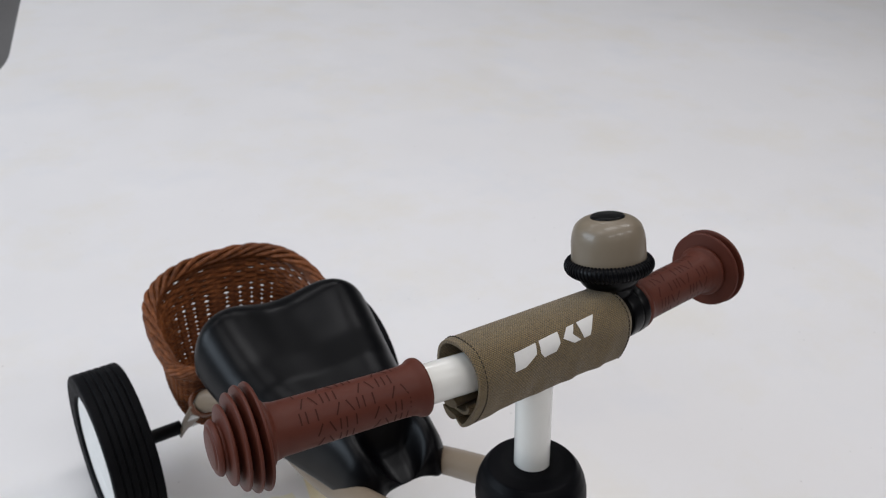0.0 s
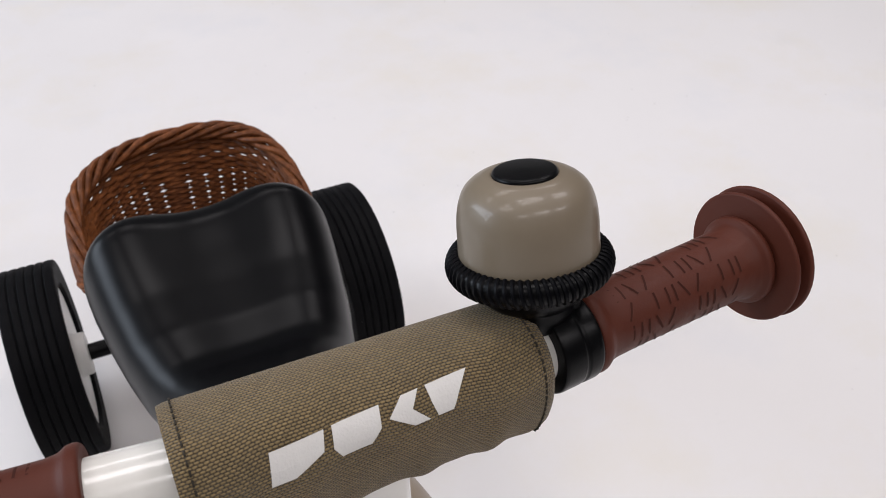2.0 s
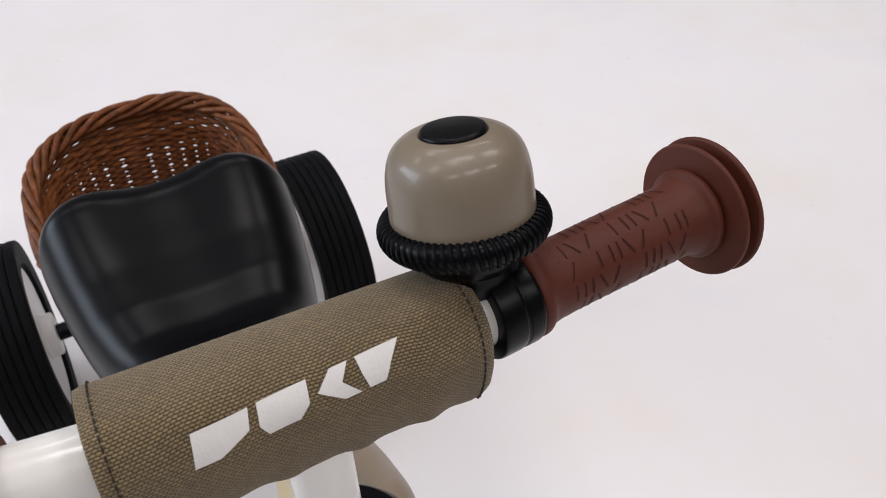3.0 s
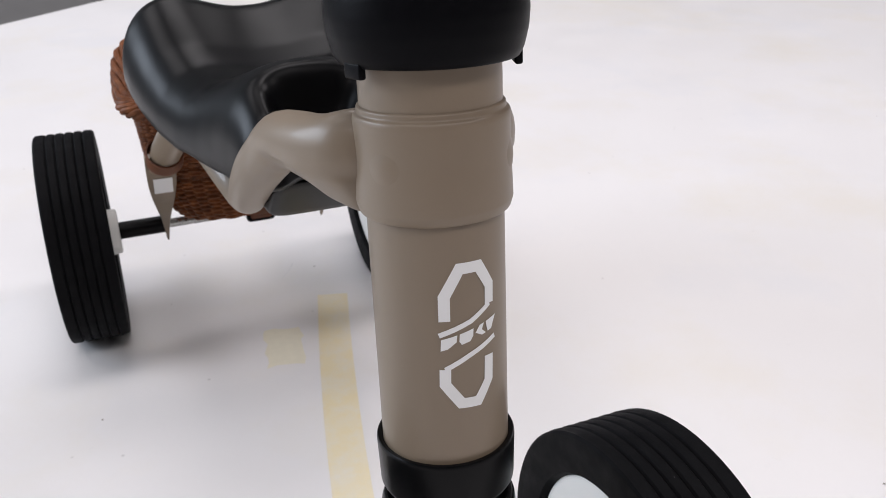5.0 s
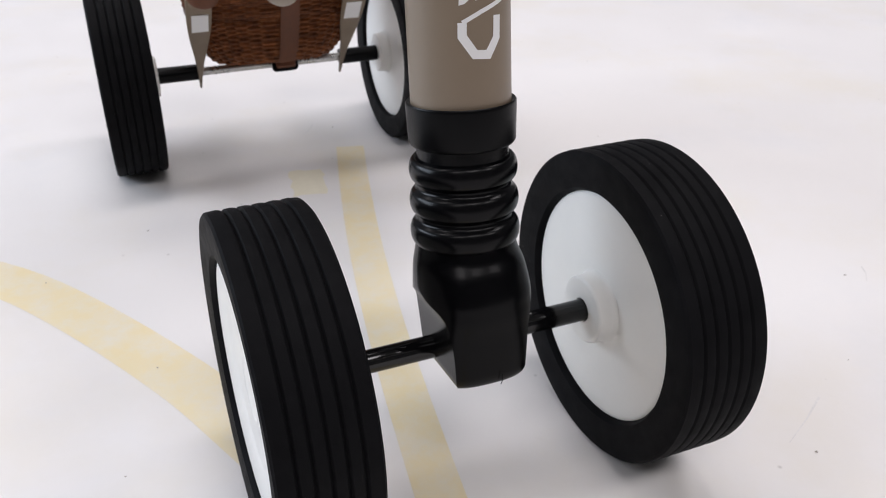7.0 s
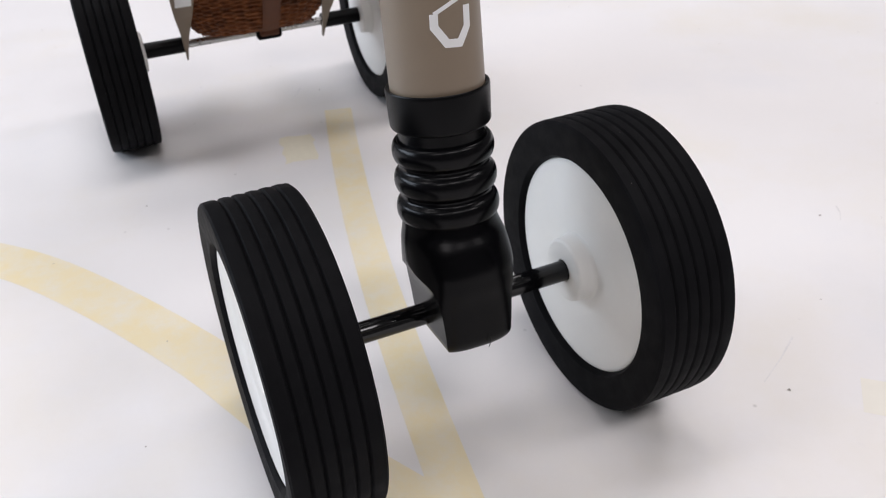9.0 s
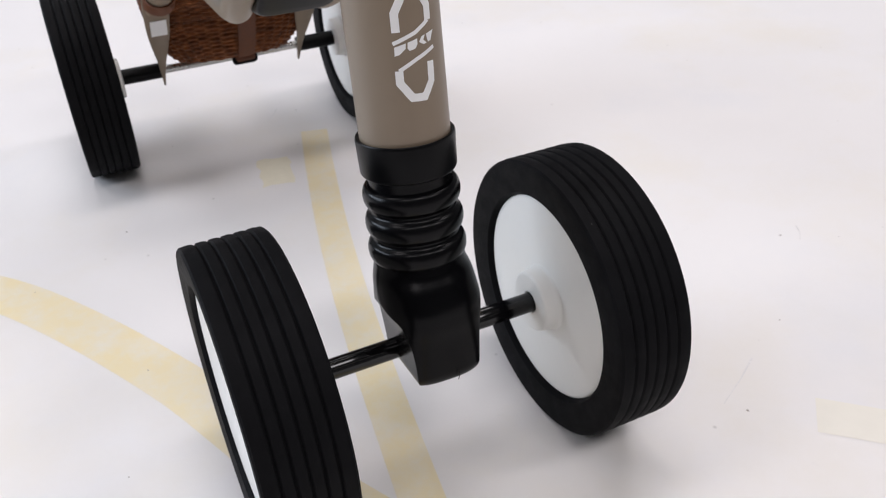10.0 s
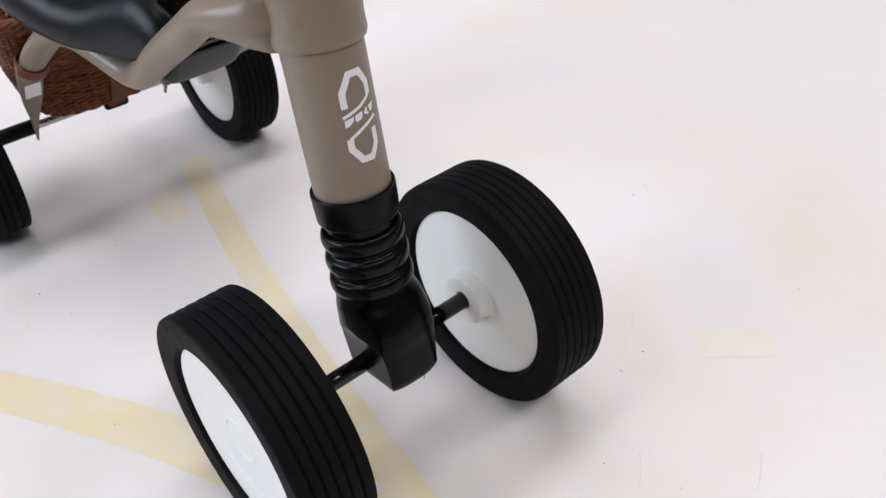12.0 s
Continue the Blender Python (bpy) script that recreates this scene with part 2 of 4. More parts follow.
def spline(points, per=8):
    """A smooth curve through points (Catmull-Rom); works for any number of components."""
    p = [np.array(q, float) for q in points]
    p = [2 * p[0] - p[1]] + p + [2 * p[-1] - p[-2]]
    out = []
    for i in range(1, len(p) - 2):
        for k in range(per):
            t = k / per
            out.append(0.5 * ((2 * p[i]) + (-p[i - 1] + p[i + 1]) * t + (2 * p[i - 1] - 5 * p[i] + 4 * p[i + 1] - p[i + 2]) * t * t + (-p[i - 1] + 3 * p[i] - 3 * p[i + 1] + p[i + 2]) * t ** 3))
    out.append(p[-2])
    return out


def pipe(path, radius, n=12, bm=None, closed=False, caps=True):
    """A tube along a path; rows (x, y, z), or (x, y, z, across, upward) with two radii of its own, and a share by which its underside is pinched to an edge."""
    bm = bm or bmesh.new()
    pts = [Vector(q[:3]) for q in path]
    rad = [(q[3], q[4]) if len(q) > 4 else (radius, radius) for q in path]
    pinch = [q[5] if len(q) > 5 else 0.0 for q in path]
    m = len(pts)
    loops, side = [], None
    for i, c in enumerate(pts):
        a = pts[i - 1] if (i or closed) else pts[0]
        b = pts[(i + 1) % m] if (i < m - 1 or closed) else pts[-1]
        d = (b - a).normalized()
        if side is None:
            side = d.cross(Vector((0, 0, 1)))
            if side.length < 0.05:
                side = Vector((1, 0, 0))
        side = (side - d * side.dot(d)).normalized()
        up = side.cross(d)
        loops.append([c + side * (rad[i][0] * math.cos(2 * math.pi * k / n) * (1 - pinch[i] * max(0.0, -math.sin(2 * math.pi * k / n)))) + up * (rad[i][1] * math.sin(2 * math.pi * k / n)) for k in range(n)])
    if closed:
        loops.append(loops[0])
        rings(bm, loops, True, False, False)
        bmesh.ops.remove_doubles(bm, verts=bm.verts[:], dist=1e-6)
    else:
        rings(bm, loops, True, caps, caps)
    return bm


def box(bm, sx, sy, sz, m=None, bevel=0.0):
    r = bmesh.ops.create_cube(bm, size=1.0, matrix=(m or Matrix()) @ Matrix.Diagonal((sx, sy, sz, 1)))
    if bevel:
        es = list({e for v in r["verts"] for e in v.link_edges})
        bmesh.ops.bevel(bm, geom=es, offset=bevel, segments=3, profile=0.5, affect="EDGES")
    return bm


def frame_of(origin, z_dir, x_hint=(1, 0, 0)):
    """A pose whose z runs along z_dir and whose x is as near x_hint as can be."""
    z = Vector(z_dir).normalized()
    x = Vector(x_hint)
    x = (x - z * x.dot(z)).normalized()
    y = z.cross(x)
    m = Matrix((x, y, z)).transposed().to_4x4()
    m.translation = Vector(origin)
    return m


def thing(name, label, category, at=(0, 0, 0), group=""):
    ob = new(name)
    ob.location = at
    ob.empty_display_size = 0.05
    return tagged(ob, label, category, group)


# ---------------------------------------------------------------- the setting
CORNER = Vector((0.032, 2.040))
WAY_A, WAY_B = Vector((-0.78, -0.626)), Vector((0.262, 0.965))


def sheet_outline():
    r = 0.16
    a, b = CORNER + WAY_A * r, CORNER + WAY_B * r
    bend = [a * (1 - t) ** 2 + CORNER * 2 * t * (1 - t) + b * t * t for t in [k / 8 for k in range(9)]]
    far_a, far_b = CORNER + WAY_A * 5.2, CORNER + WAY_B * 3.2
    return [Vector((far_a.x, far_a.y))] + bend + [far_b, Vector((ROOM[1], far_b.y)), Vector((ROOM[1], ROOM[2])), Vector((far_a.x, ROOM[2]))]


def slab(outline, top, bottom, bevel=0.0):
    bm = bmesh.new()
    lo = [bm.verts.new((p.x, p.y, bottom)) for p in outline]
    hi = [bm.verts.new((p.x, p.y, top)) for p in outline]
    n = len(outline)
    for i in range(n):
        j = (i + 1) % n
        bm.faces.new((lo[i], lo[j], hi[j], hi[i]))
    bm.faces.new(hi)
    bm.faces.new(lo[::-1])
    bmesh.ops.recalc_face_normals(bm, faces=bm.faces[:])
    return bm


def build_setting():
    x0, x1, y0, y1 = ROOM
    ground = part("ground", box(bmesh.new(), x1 - x0 + 0.4, y1 - y0 + 0.4, 0.1, pose((x0 + x1) / 2, (y0 + y1) / 2, -0.062)), GREY)
    tagged(ground, "dark grey screed floor beyond the white sheet", "floor", kind="structure")
    sheet = part("floor", slab(sheet_outline(), 0.0, -0.010), FLOOR)
    tagged(sheet, "white painted floor sheet with faint stains and a rounded corner", "floor", kind="structure")
    walls = (("wall_north", x1 - x0 + 0.4, 0.2, (x0 + x1) / 2, y1 + 0.1), ("wall_south", x1 - x0 + 0.4, 0.2, (x0 + x1) / 2, y0 - 0.1), ("wall_east", 0.2, y1 - y0, x1 + 0.1, (y0 + y1) / 2))
    for name, sx, sy, cx, cy in walls:
        tagged(part(name, box(bmesh.new(), sx, sy, CEIL + 0.02, pose(cx, cy, CEIL / 2 - 0.01)), PLASTER), "plain white plastered wall", "wall", kind="structure")
    # west wall with a wide window opening
    bm = bmesh.new()
    wy0, wy1, wz0, wz1 = 0.6, 4.9, 0.9, 2.6
    for sy, cy, sz, cz in ((wy0 - y0, (wy0 + y0) / 2, CEIL, CEIL / 2), (y1 - wy1, (wy1 + y1) / 2, CEIL, CEIL / 2), (wy1 - wy0, (wy0 + wy1) / 2, wz0, wz0 / 2), (wy1 - wy0, (wy0 + wy1) / 2, CEIL - wz1, (CEIL + wz1) / 2)):
        box(bm, 0.2, sy, sz, pose(x0 - 0.1, cy, cz))
    tagged(part("wall_west", bm, PLASTER), "plain white plastered wall with a wide window opening", "wall", kind="structure")
    tagged(part("ceiling", box(bmesh.new(), x1 - x0 + 0.4, y1 - y0 + 0.4, 0.1, pose((x0 + x1) / 2, (y0 + y1) / 2, CEIL + 0.052)), SOFFIT), "plain grey concrete ceiling", "ceiling", kind="structure")
    area_lamp("window_daylight", look((x0 - 0.02, (wy0 + wy1) / 2, (wz0 + wz1) / 2), (x0 + 3, (wy0 + wy1) / 2, (wz0 + wz1) / 2)), wy1 - wy0, wz1 - wz0, WINDOW_WATTS, (0.80, 0.90, 1.0))
    for x, y, share in LAMPS:
        area_lamp("ceiling_lamp", pose(x, y, CEIL - 0.012), LAMP_SIZE[0], LAMP_SIZE[1], LAMP_WATTS * share, (1.0, 0.965, 0.955))


def strip(points, width, z=0.0002):
    """A thin band on the floor along points."""
    bm = bmesh.new()
    loops = []
    for i, p in enumerate(points):
        a, b = points[max(i - 1, 0)], points[min(i + 1, len(points) - 1)]
        d = Vector((b[0] - a[0], b[1] - a[1])).normalized()
        s = Vector((-d.y, d.x)) * (width / 2 if not isinstance(width, (list, tuple)) else width[i] / 2)
        c = Vector(p[:2])
        loops.append([(c.x - s.x, c.y - s.y, z), (c.x + s.x, c.y + s.y, z)])
    rows = [[bm.verts.new(q) for q in l] for l in loops]
    for a, b in zip(rows, rows[1:]):
        bm.faces.new((a[0], b[0], b[1], a[1]))
    bmesh.ops.recalc_face_normals(bm, faces=bm.faces[:])
    for f in bm.faces:
        if f.normal.z < 0:
            f.normal_flip()
    return bm


def build_floor_marks():
    line = strip([(p[0], p[1]) for p in spline([(0.073, 0.4835), (0.048, 0.38), (0.020, 0.25), (-0.006, 0.10), (-0.030, -0.08), (-0.05, -0.25)], 4)], 0.030)
    tagged(part("tape_line", line, TAPE), "straight worn pale yellow tape line on the white floor", "floor marking", kind="structure")
    arc = strip([(p[0], p[1]) for p in spline([(-0.46, 0.47), (-0.36, 0.395), (-0.272, 0.317), (-0.21, 0.233), (-0.150, 0.130), (-0.118, 0.060), (-0.090, -0.005), (-0.060, -0.060), (-0.030, -0.110)], 5)], 0.042, 0.0003)
    tagged(part("tape_arc", arc, TAPE), "curved worn pale yellow tape line on the white floor", "floor marking", kind="structure")
    rub = random.Random(9)
    bm = bmesh.new()
    c0, c1 = Vector((0.012, 0.440)), Vector((0.003, 0.381))
    d = (c1 - c0).normalized()
    n = Vector((-d.y, d.x))
    edge = [(q / 8, -1) for q in range(9)] + [(1 + 0.0, q / 4) for q in (-2, 0, 2)] + [(1 - q / 8, 1) for q in range(9)] + [(0.0, q / 4) for q in (2, 0, -2)]
    bm.faces.new([bm.verts.new((*(c0 + (c1 - c0) * u + n * (0.017 * v) + Vector((rub.uniform(-0.002, 0.002), rub.uniform(-0.002, 0.002)))), 0.0003)) for u, v in edge])
    bmesh.ops.recalc_face_normals(bm, faces=bm.faces[:])
    for f in bm.faces:
        if f.normal.z < 0:
            f.normal_flip()
    patch = bm
    tagged(part("tape_patch", patch, TAPE_RUBBED), "short rubbed yellow tape remnant on the white floor", "floor marking", kind="structure")
    patch = strip([(0.250, -0.110), (0.303, -0.157)], 0.034)
    tagged(part("tape_patch", patch, TAPE_FADED), "short faded yellow tape remnant on the white floor", "floor marking", kind="structure")
    rnd = random.Random(4)
    spots = [(-0.1666, 0.1515), (-0.1953, 0.0495), (-0.154, 0.362), (0.097, -0.142), (0.386, 0.072), (0.43, 0.046), (-0.24, 0.30), (0.21, -0.086), (-0.30, 0.22), (0.30, -0.02), (0.07, 0.545)]
    for x, y in spots:
        bm = bmesh.new()
        r = rnd.uniform(0.0005, 0.0011)
        bm.faces.new([bm.verts.new((x + r * rnd.uniform(0.6, 1.3) * math.cos(a), y + r * rnd.uniform(0.6, 1.3) * math.sin(a), 0.0006)) for a in [2 * math.pi * k / 9 for k in range(9)]])
        tagged(part("floor_speck", bm, SMUDGE), "small dark speck of dirt on the white floor", "floor marking", kind="structure")
    for x0, y0, x1, y1 in ((0.2499, -0.0449, 0.1997, -0.0733), (0.410, 0.078, 0.396, 0.058), (0.126, -0.1515, 0.099, -0.174), (0.191, -0.2153, 0.159, -0.2328), (0.05, 0.56, 0.03, 0.53)):
        xm, ym = (x0 + x1) / 2 + 0.002, (y0 + y1) / 2
        tagged(part("floor_scuff", strip([(x0, y0), (xm, ym), (x1, y1)], [0.0017, 0.0010, 0.0005], 0.0005), SCUFF), "short grey scuff on the white floor", "floor marking", kind="structure")
    cable = part("cable", pipe(spline([(-0.074, 1.985, 0.003), (-0.064, 2.2, 0.003), (-0.058, 2.48, 0.003), (-0.05, 2.9, 0.003), (-0.03, 3.6, 0.003)], 6), 0.014, 10), BLACK)
    tagged(cable, "thick black cable lying on the grey floor", "cable")


# ---------------------------------------------------------------- the four-wheeled ride-on
AX0, AXU = Vector((-0.0012, -0.0295, 0.0)), Vector((0.00596, 0.14586, 0.98929)).normalized()
STEER = frame_of(AX0, AXU)          # z runs up the steering axis, y points to the rear
HEAD_R, WHEEL_R, RIM_R = 0.0254, 0.0937, 0.0703
REAR_Y, REAR_IN, REAR_OUT = 0.5133, 0.1222, 0.1699
FRONT_IN, FRONT_Y = 0.0806, -0.0117
FRONT_TURN = 0.93
BAR_R = 0.0111
BAR_C = Vector((0.0018, 0.0336, 0.5019))
BAR_LEFT, BAR_RIGHT = Vector((-0.99556, 0.09249, 0.01758)), Vector((0.99451, 0.10245, -0.02121))


def bar_point(s):
    return BAR_C + (BAR_RIGHT * s if s >= 0 else BAR_LEFT * -s)


def bar_frame(s):
    d = BAR_RIGHT if s >= 0 else -BAR_LEFT
    return frame_of(bar_point(s), d, (0, -1, 0))       # z along the bar to the +x end, x forward


def wheel_parts(parent):
    """A wheel about its own z axis; z = 0 at the inner tread edge, outward is +z."""
    w = REAR_OUT - REAR_IN + 0.0015
    R = WHEEL_R + 0.0008
    prof = [(RIM_R - 0.001, 0.012), (RIM_R, 0.0042), (RIM_R + 0.002, 0.0012), (R - 0.0060, -0.0004), (R - 0.0018, 0.0), (R - 0.0004, 0.0012)]
    ribs = 6
    pitch = (w - 0.004) / ribs
    for k in range(ribs):
        z0 = 0.002 + k * pitch
        prof += [(R - 0.0004, z0 + pitch * 0.12), (R, z0 + pitch * 0.4), (R - 0.0002, z0 + pitch * 0.78)]
        if k < ribs - 1:
            prof += [(R - 0.0017, z0 + pitch * 0.94)]
    prof += [(R - 0.0004, w - 0.0012), (R - 0.0018, w), (R - 0.0060, w + 0.0004), (RIM_R + 0.002, w - 0.0012), (RIM_R, w - 0.0035), (RIM_R - 0.001, w - 0.011)]
    tyre = part("tyre", lathe(prof, 96, cap0=False, cap1=False), TYRE, parent, sharp=32)
    bm = bmesh.new()
    inner = rounded([(0.0002, 0.0048), (0.022, 0.0048), (0.040, 0.0046), (0.060, 0.0046), (RIM_R - 0.002, 0.0046), (RIM_R - 0.0001, 0.0052), (RIM_R - 0.0002, 0.016), (RIM_R - 0.0002, w - 0.016), (RIM_R - 0.0001, w - 0.0048), (RIM_R - 0.003, w - 0.004), (0.048, w - 0.0060), (0.044, w - 0.0072), (0.0185, w - 0.0072), (0.0175, w - 0.0066), (0.0160, w - 0.0066), (0.0150, w - 0.0072), (0.0002, w - 0.0072)], 0.0012, 2)
    lathe(inner, 72, bm)
    rim = part("rim", bm, RIM, parent, "white plastic disc rim", sharp=30)
    hub = lathe(rounded([(0.0062, 0.0062), (0.0245, 0.0062), (0.0212, 0.0036), (0.0205, -0.0054), (0.0192, -0.0064), (0.0070, -0.0064), (0.0066, -0.0040)], 0.0016, 4), 48, cap0=False, cap1=True)
    part("hub", hub, RIM, rim)
    return tyre


def build_wheels(trike):
    first = None
    spin = pose(0, 0, 0, 0, 0, FRONT_TURN)
    places = []
    for side in (-1, 1):
        places.append(spin @ pose(side * FRONT_IN, FRONT_Y, WHEEL_R) @ pose(0, 0, 0, 0, 90 * side, 0))
        places.append(pose(side * REAR_IN, REAR_Y, WHEEL_R) @ pose(0, 0, 0, 0, 90 * side, 0))
    for k, m in enumerate(places):
        m = m @ pose(0, 0, 0, 0, 0, 47.0 * k)
        if first is None:
            first = new("wheel")
            first.parent = trike
            first.matrix_basis = m
            wheel_parts(first)
            first["label"] = "black ribbed tyre on a white disc rim"
        else:
            copy_thing(first, m)


def grid_patch(bm, quad, nu, nv, place):
    """A bilinear patch of four corners in the plane, laid on a surface by place(u, v)."""
    rows = []
    for i in range(nu + 1):
        a = i / nu
        row = []
        for j in range(nv + 1):
            b = j / nv
            u = (1 - a) * (1 - b) * quad[0][0] + a * (1 - b) * quad[1][0] + a * b * quad[2][0] + (1 - a) * b * quad[3][0]
            v = (1 - a) * (1 - b) * quad[0][1] + a * (1 - b) * quad[1][1] + a * b * quad[2][1] + (1 - a) * b * quad[3][1]
            row.append(bm.verts.new(place(u, v)))
        rows.append(row)
    for a, b in zip(rows, rows[1:]):
        for j in range(nv):
            bm.faces.new((a[j], b[j], b[j + 1], a[j + 1]))


def stroke_quads(points, width):
    """The quads of a mitred stroke along points in the plane."""
    p = [Vector(q) for q in points]
    L, Rr = [], []
    for i, c in enumerate(p):
        if i == 0:
            d = (p[1] - c).normalized()
            n, k = Vector((-d.y, d.x)), 1.0
        elif i == len(p) - 1:
            d = (c - p[i - 1]).normalized()
            n, k = Vector((-d.y, d.x)), 1.0
        else:
            d0, d1 = (c - p[i - 1]).normalized(), (p[i + 1] - c).normalized()
            n0, n1 = Vector((-d0.y, d0.x)), Vector((-d1.y, d1.x))
            n = (n0 + n1).normalized()
            k = 1.0 / max(0.4, n.dot(n0))
        L.append(c + n * (width / 2 * k))
        Rr.append(c - n * (width / 2 * k))
    return [(L[i], L[i + 1], Rr[i + 1], Rr[i]) for i in range(len(p) - 1)]


# plain pieces of the white mark: quads of (millimetres along, share of the height)
MARK_SHAPES = [
    ("block_shape", [[(0, 0), (7, 0), (15.5, 0.40), (0, 0.40)], [(0, 0.40), (15.5, 0.40), (16, 1), (0, 1)]]),
    ("block_shape", [[(21, 0), (30, 0), (33, 0.35), (18.4, 0.35)], [(18.4, 0.35), (33, 0.35), (33, 1), (18.4, 1)]]),
    ("rhomb_shape", [[(43.5, 0), (48.5, 0), (43.0, 0.5), (35.6, 0.5)], [(35.6, 0.5), (43.0, 0.5), (45.5, 1), (40, 1)]]),
    ("wedge_shape", [[(51, 0), (56, 0), (58.2, 0.45), (49.2, 0.45)], [(49.2, 0.45), (58.2, 0.45), (61.5, 1), (47.8, 1)]]),
]


def build_front(trike):
    # head tube and its emblem
    head = part("head_tube", lathe(rounded([(HEAD_R, 0.2135), (HEAD_R, 0.383)], 0.001), 64), TAUPE, trike, "taupe enamelled steel head tube", STEER)

    def on_tube(u, v):
        a = u / HEAD_R
        r = HEAD_R + 0.00025
        return (r * math.sin(a), -r * math.cos(a), v)

    mm = 0.001
    upper = [(-7.8, 291.6), (-7.7, 301.0), (-1.8, 311.2), (5.6, 311.0), (10.4, 302.6), (10.2, 295.2), (2.0, 290.4), (-10.0, 286.2)]
    lower = [(9.6, 274.6), (9.2, 264.6), (4.2, 257.2), (-2.6, 257.8), (-8.4, 266.2), (-8.2, 272.4), (1.0, 276.9), (12.8, 281.4)]
    for pts in (upper, lower):
        bm = bmesh.new()
        wide = stroke_quads([(a * mm, b * mm) for a, b in pts[:6]], 0.0042)
        thin = stroke_quads([(a * mm, b * mm) for a, b in pts[5:]], 0.0020)
        for q in wide + thin:
            grid_patch(bm, q, 4, 2, on_tube)
        bmesh.ops.remove_doubles(bm, verts=bm.verts[:], dist=0.00012)
        bmesh.ops.recalc_face_normals(bm, faces=bm.faces[:])
        part("emblem_outline", bm, DECAL, head, "white half-hexagon decal outline")
    for name, quads in MARK_SHAPES:
        bm = bmesh.new()
        for q in quads:
            grid_patch(bm, [((-9.6 + p * 0.370 + 0.3 * r) * mm, (280.0 + p * 0.085 + 4.5 * r) * mm) for p, r in q], 4, 2, on_tube)
        bmesh.ops.recalc_face_normals(bm, faces=bm.faces[:])
        part(name, bm, DECAL, head)

    # lug sleeve round the head tube
    lug = lathe(rounded([(HEAD_R + 0.0001, 0.3275), (HEAD_R + 0.0022, 0.3275), (HEAD_R + 0.0033, 0.3310), (HEAD_R + 0.0030, 0.3400), (HEAD_R + 0.0027, 0.3480), (HEAD_R + 0.0028, 0.3612), (HEAD_R + 0.0024, 0.3630), (HEAD_R + 0.0011, 0.3636), (HEAD_R + 0.0010, 0.3656), (HEAD_R + 0.0001, 0.3660)], 0.0006, 3), 64, cap0=False, cap1=False)
    lug_ob = part("lug", lug, TAUPE, trike, "taupe steel lug welded round the head tube", STEER)
    for ang in (-58, 58):
        a = radians(ang)
        bm = bmesh.new()
        rows = []
        for i in range(7):
            rho = 0.0002 + 0.0078 * i / 6
            h = 0.0009 * (1 - (rho / 0.0080) ** 2) ** 2 - 0.00006
            rows.append([((HEAD_R + 0.0026 + h) * math.sin(a + rho * math.cos(p) / HEAD_R), -(HEAD_R + 0.0026 + h) * math.cos(a + rho * math.cos(p) / HEAD_R), 0.3465 + rho * math.sin(p)) for p in [2 * math.pi * k / 24 for k in range(24)]])
        rings(bm, rows, True, True, False)
        part("weld_boss", bm, TAUPE, lug_ob)

    # fork: collar, bellows, crown
    fork = new("fork")
    fork.parent = trike
    fork.matrix_basis = STEER
    fork["label"] = "black plastic fork with ribbed bellows"
    part("collar", lathe(rounded([(HEAD_R + 0.0002, 0.2318), (HEAD_R + 0.0022, 0.2325), (HEAD_R + 0.0026, 0.2310), (HEAD_R + 0.0020, 0.2120), (HEAD_R + 0.0010, 0.2105), (0.020, 0.2105)], 0.0007, 2), 64, cap0=False, cap1=False), BLACK, fork)
    prof = [(0.0235, 0.2115), (0.0238, 0.2030)]
    for k in range(3):
        c = 0.1975 - 0.0168 * k
        for q in range(9):
            a = math.pi / 2 - math.pi * q / 8
            prof.append((0.0250 + 0.0004 * k + 0.0031 * math.cos(a), c + 0.0063 * math.sin(a)))
        prof.append((0.0240 + 0.0004 * k, c - 0.0084))
    part("bellows", lathe(prof, 96, cap0=False), BLACK_GLOSS, fork, sharp=60)
    # crown lofted from a round neck to a narrow block
    # height, half width and depth of the round body, its squareness, offset, half width between the flat flanks
    sect = [(0.160, 0.0262, 0.0262, 2.0, 0.0, 0.031), (0.1535, 0.0274, 0.0274, 2.0, -0.0008, 0.031), (0.147, 0.0292, 0.0294, 2.1, -0.003, 0.031), (0.139, 0.0301, 0.0304, 2.25, -0.005, 0.0306), (0.133, 0.0304, 0.0307, 2.4, -0.006, 0.0296), (0.1285, 0.0304, 0.0306, 2.5, -0.006, 0.0262), (0.123, 0.0302, 0.0303, 2.7, -0.006, 0.0236), (0.114, 0.0299, 0.0297, 3.0, -0.005, 0.0219), (0.102, 0.0296, 0.0289, 3.2, -0.005, 0.0208), (0.093, 0.0294, 0.0282, 3.2, -0.005, 0.0203), (0.0900, 0.0290, 0.0278, 3.2, -0.005, 0.0201), (0.0868, 0.0281, 0.0266, 3.1, -0.005, 0.0194), (0.0842, 0.0264, 0.0248, 3.0, -0.005, 0.0182), (0.0824, 0.0238, 0.0222, 2.9, -0.005, 0.0164), (0.0814, 0.0200, 0.0186, 2.8, -0.005, 0.0138), (0.0811, 0.0120, 0.0110, 2.6, -0.005, 0.0084)]
    loops = []
    for z, hx, hy, e, off, flat in spline(sect, 3):
        # where the flank cuts the round body
        cut = min(1.0, flat / hx)
        a0 = math.acos(cut ** (e / 2))
        ring = []
        for q in range(33):
            a = a0 + (math.pi - 2 * a0) * q / 32
            ca, sa = math.cos(a), math.sin(a)
            ring.append((hx * math.copysign(abs(ca) ** (2 / e), ca), hy * abs(sa) ** (2 / e)))
        loop = [(x, y + off, z) for x, y in ring]
        y0 = ring[-1][1]
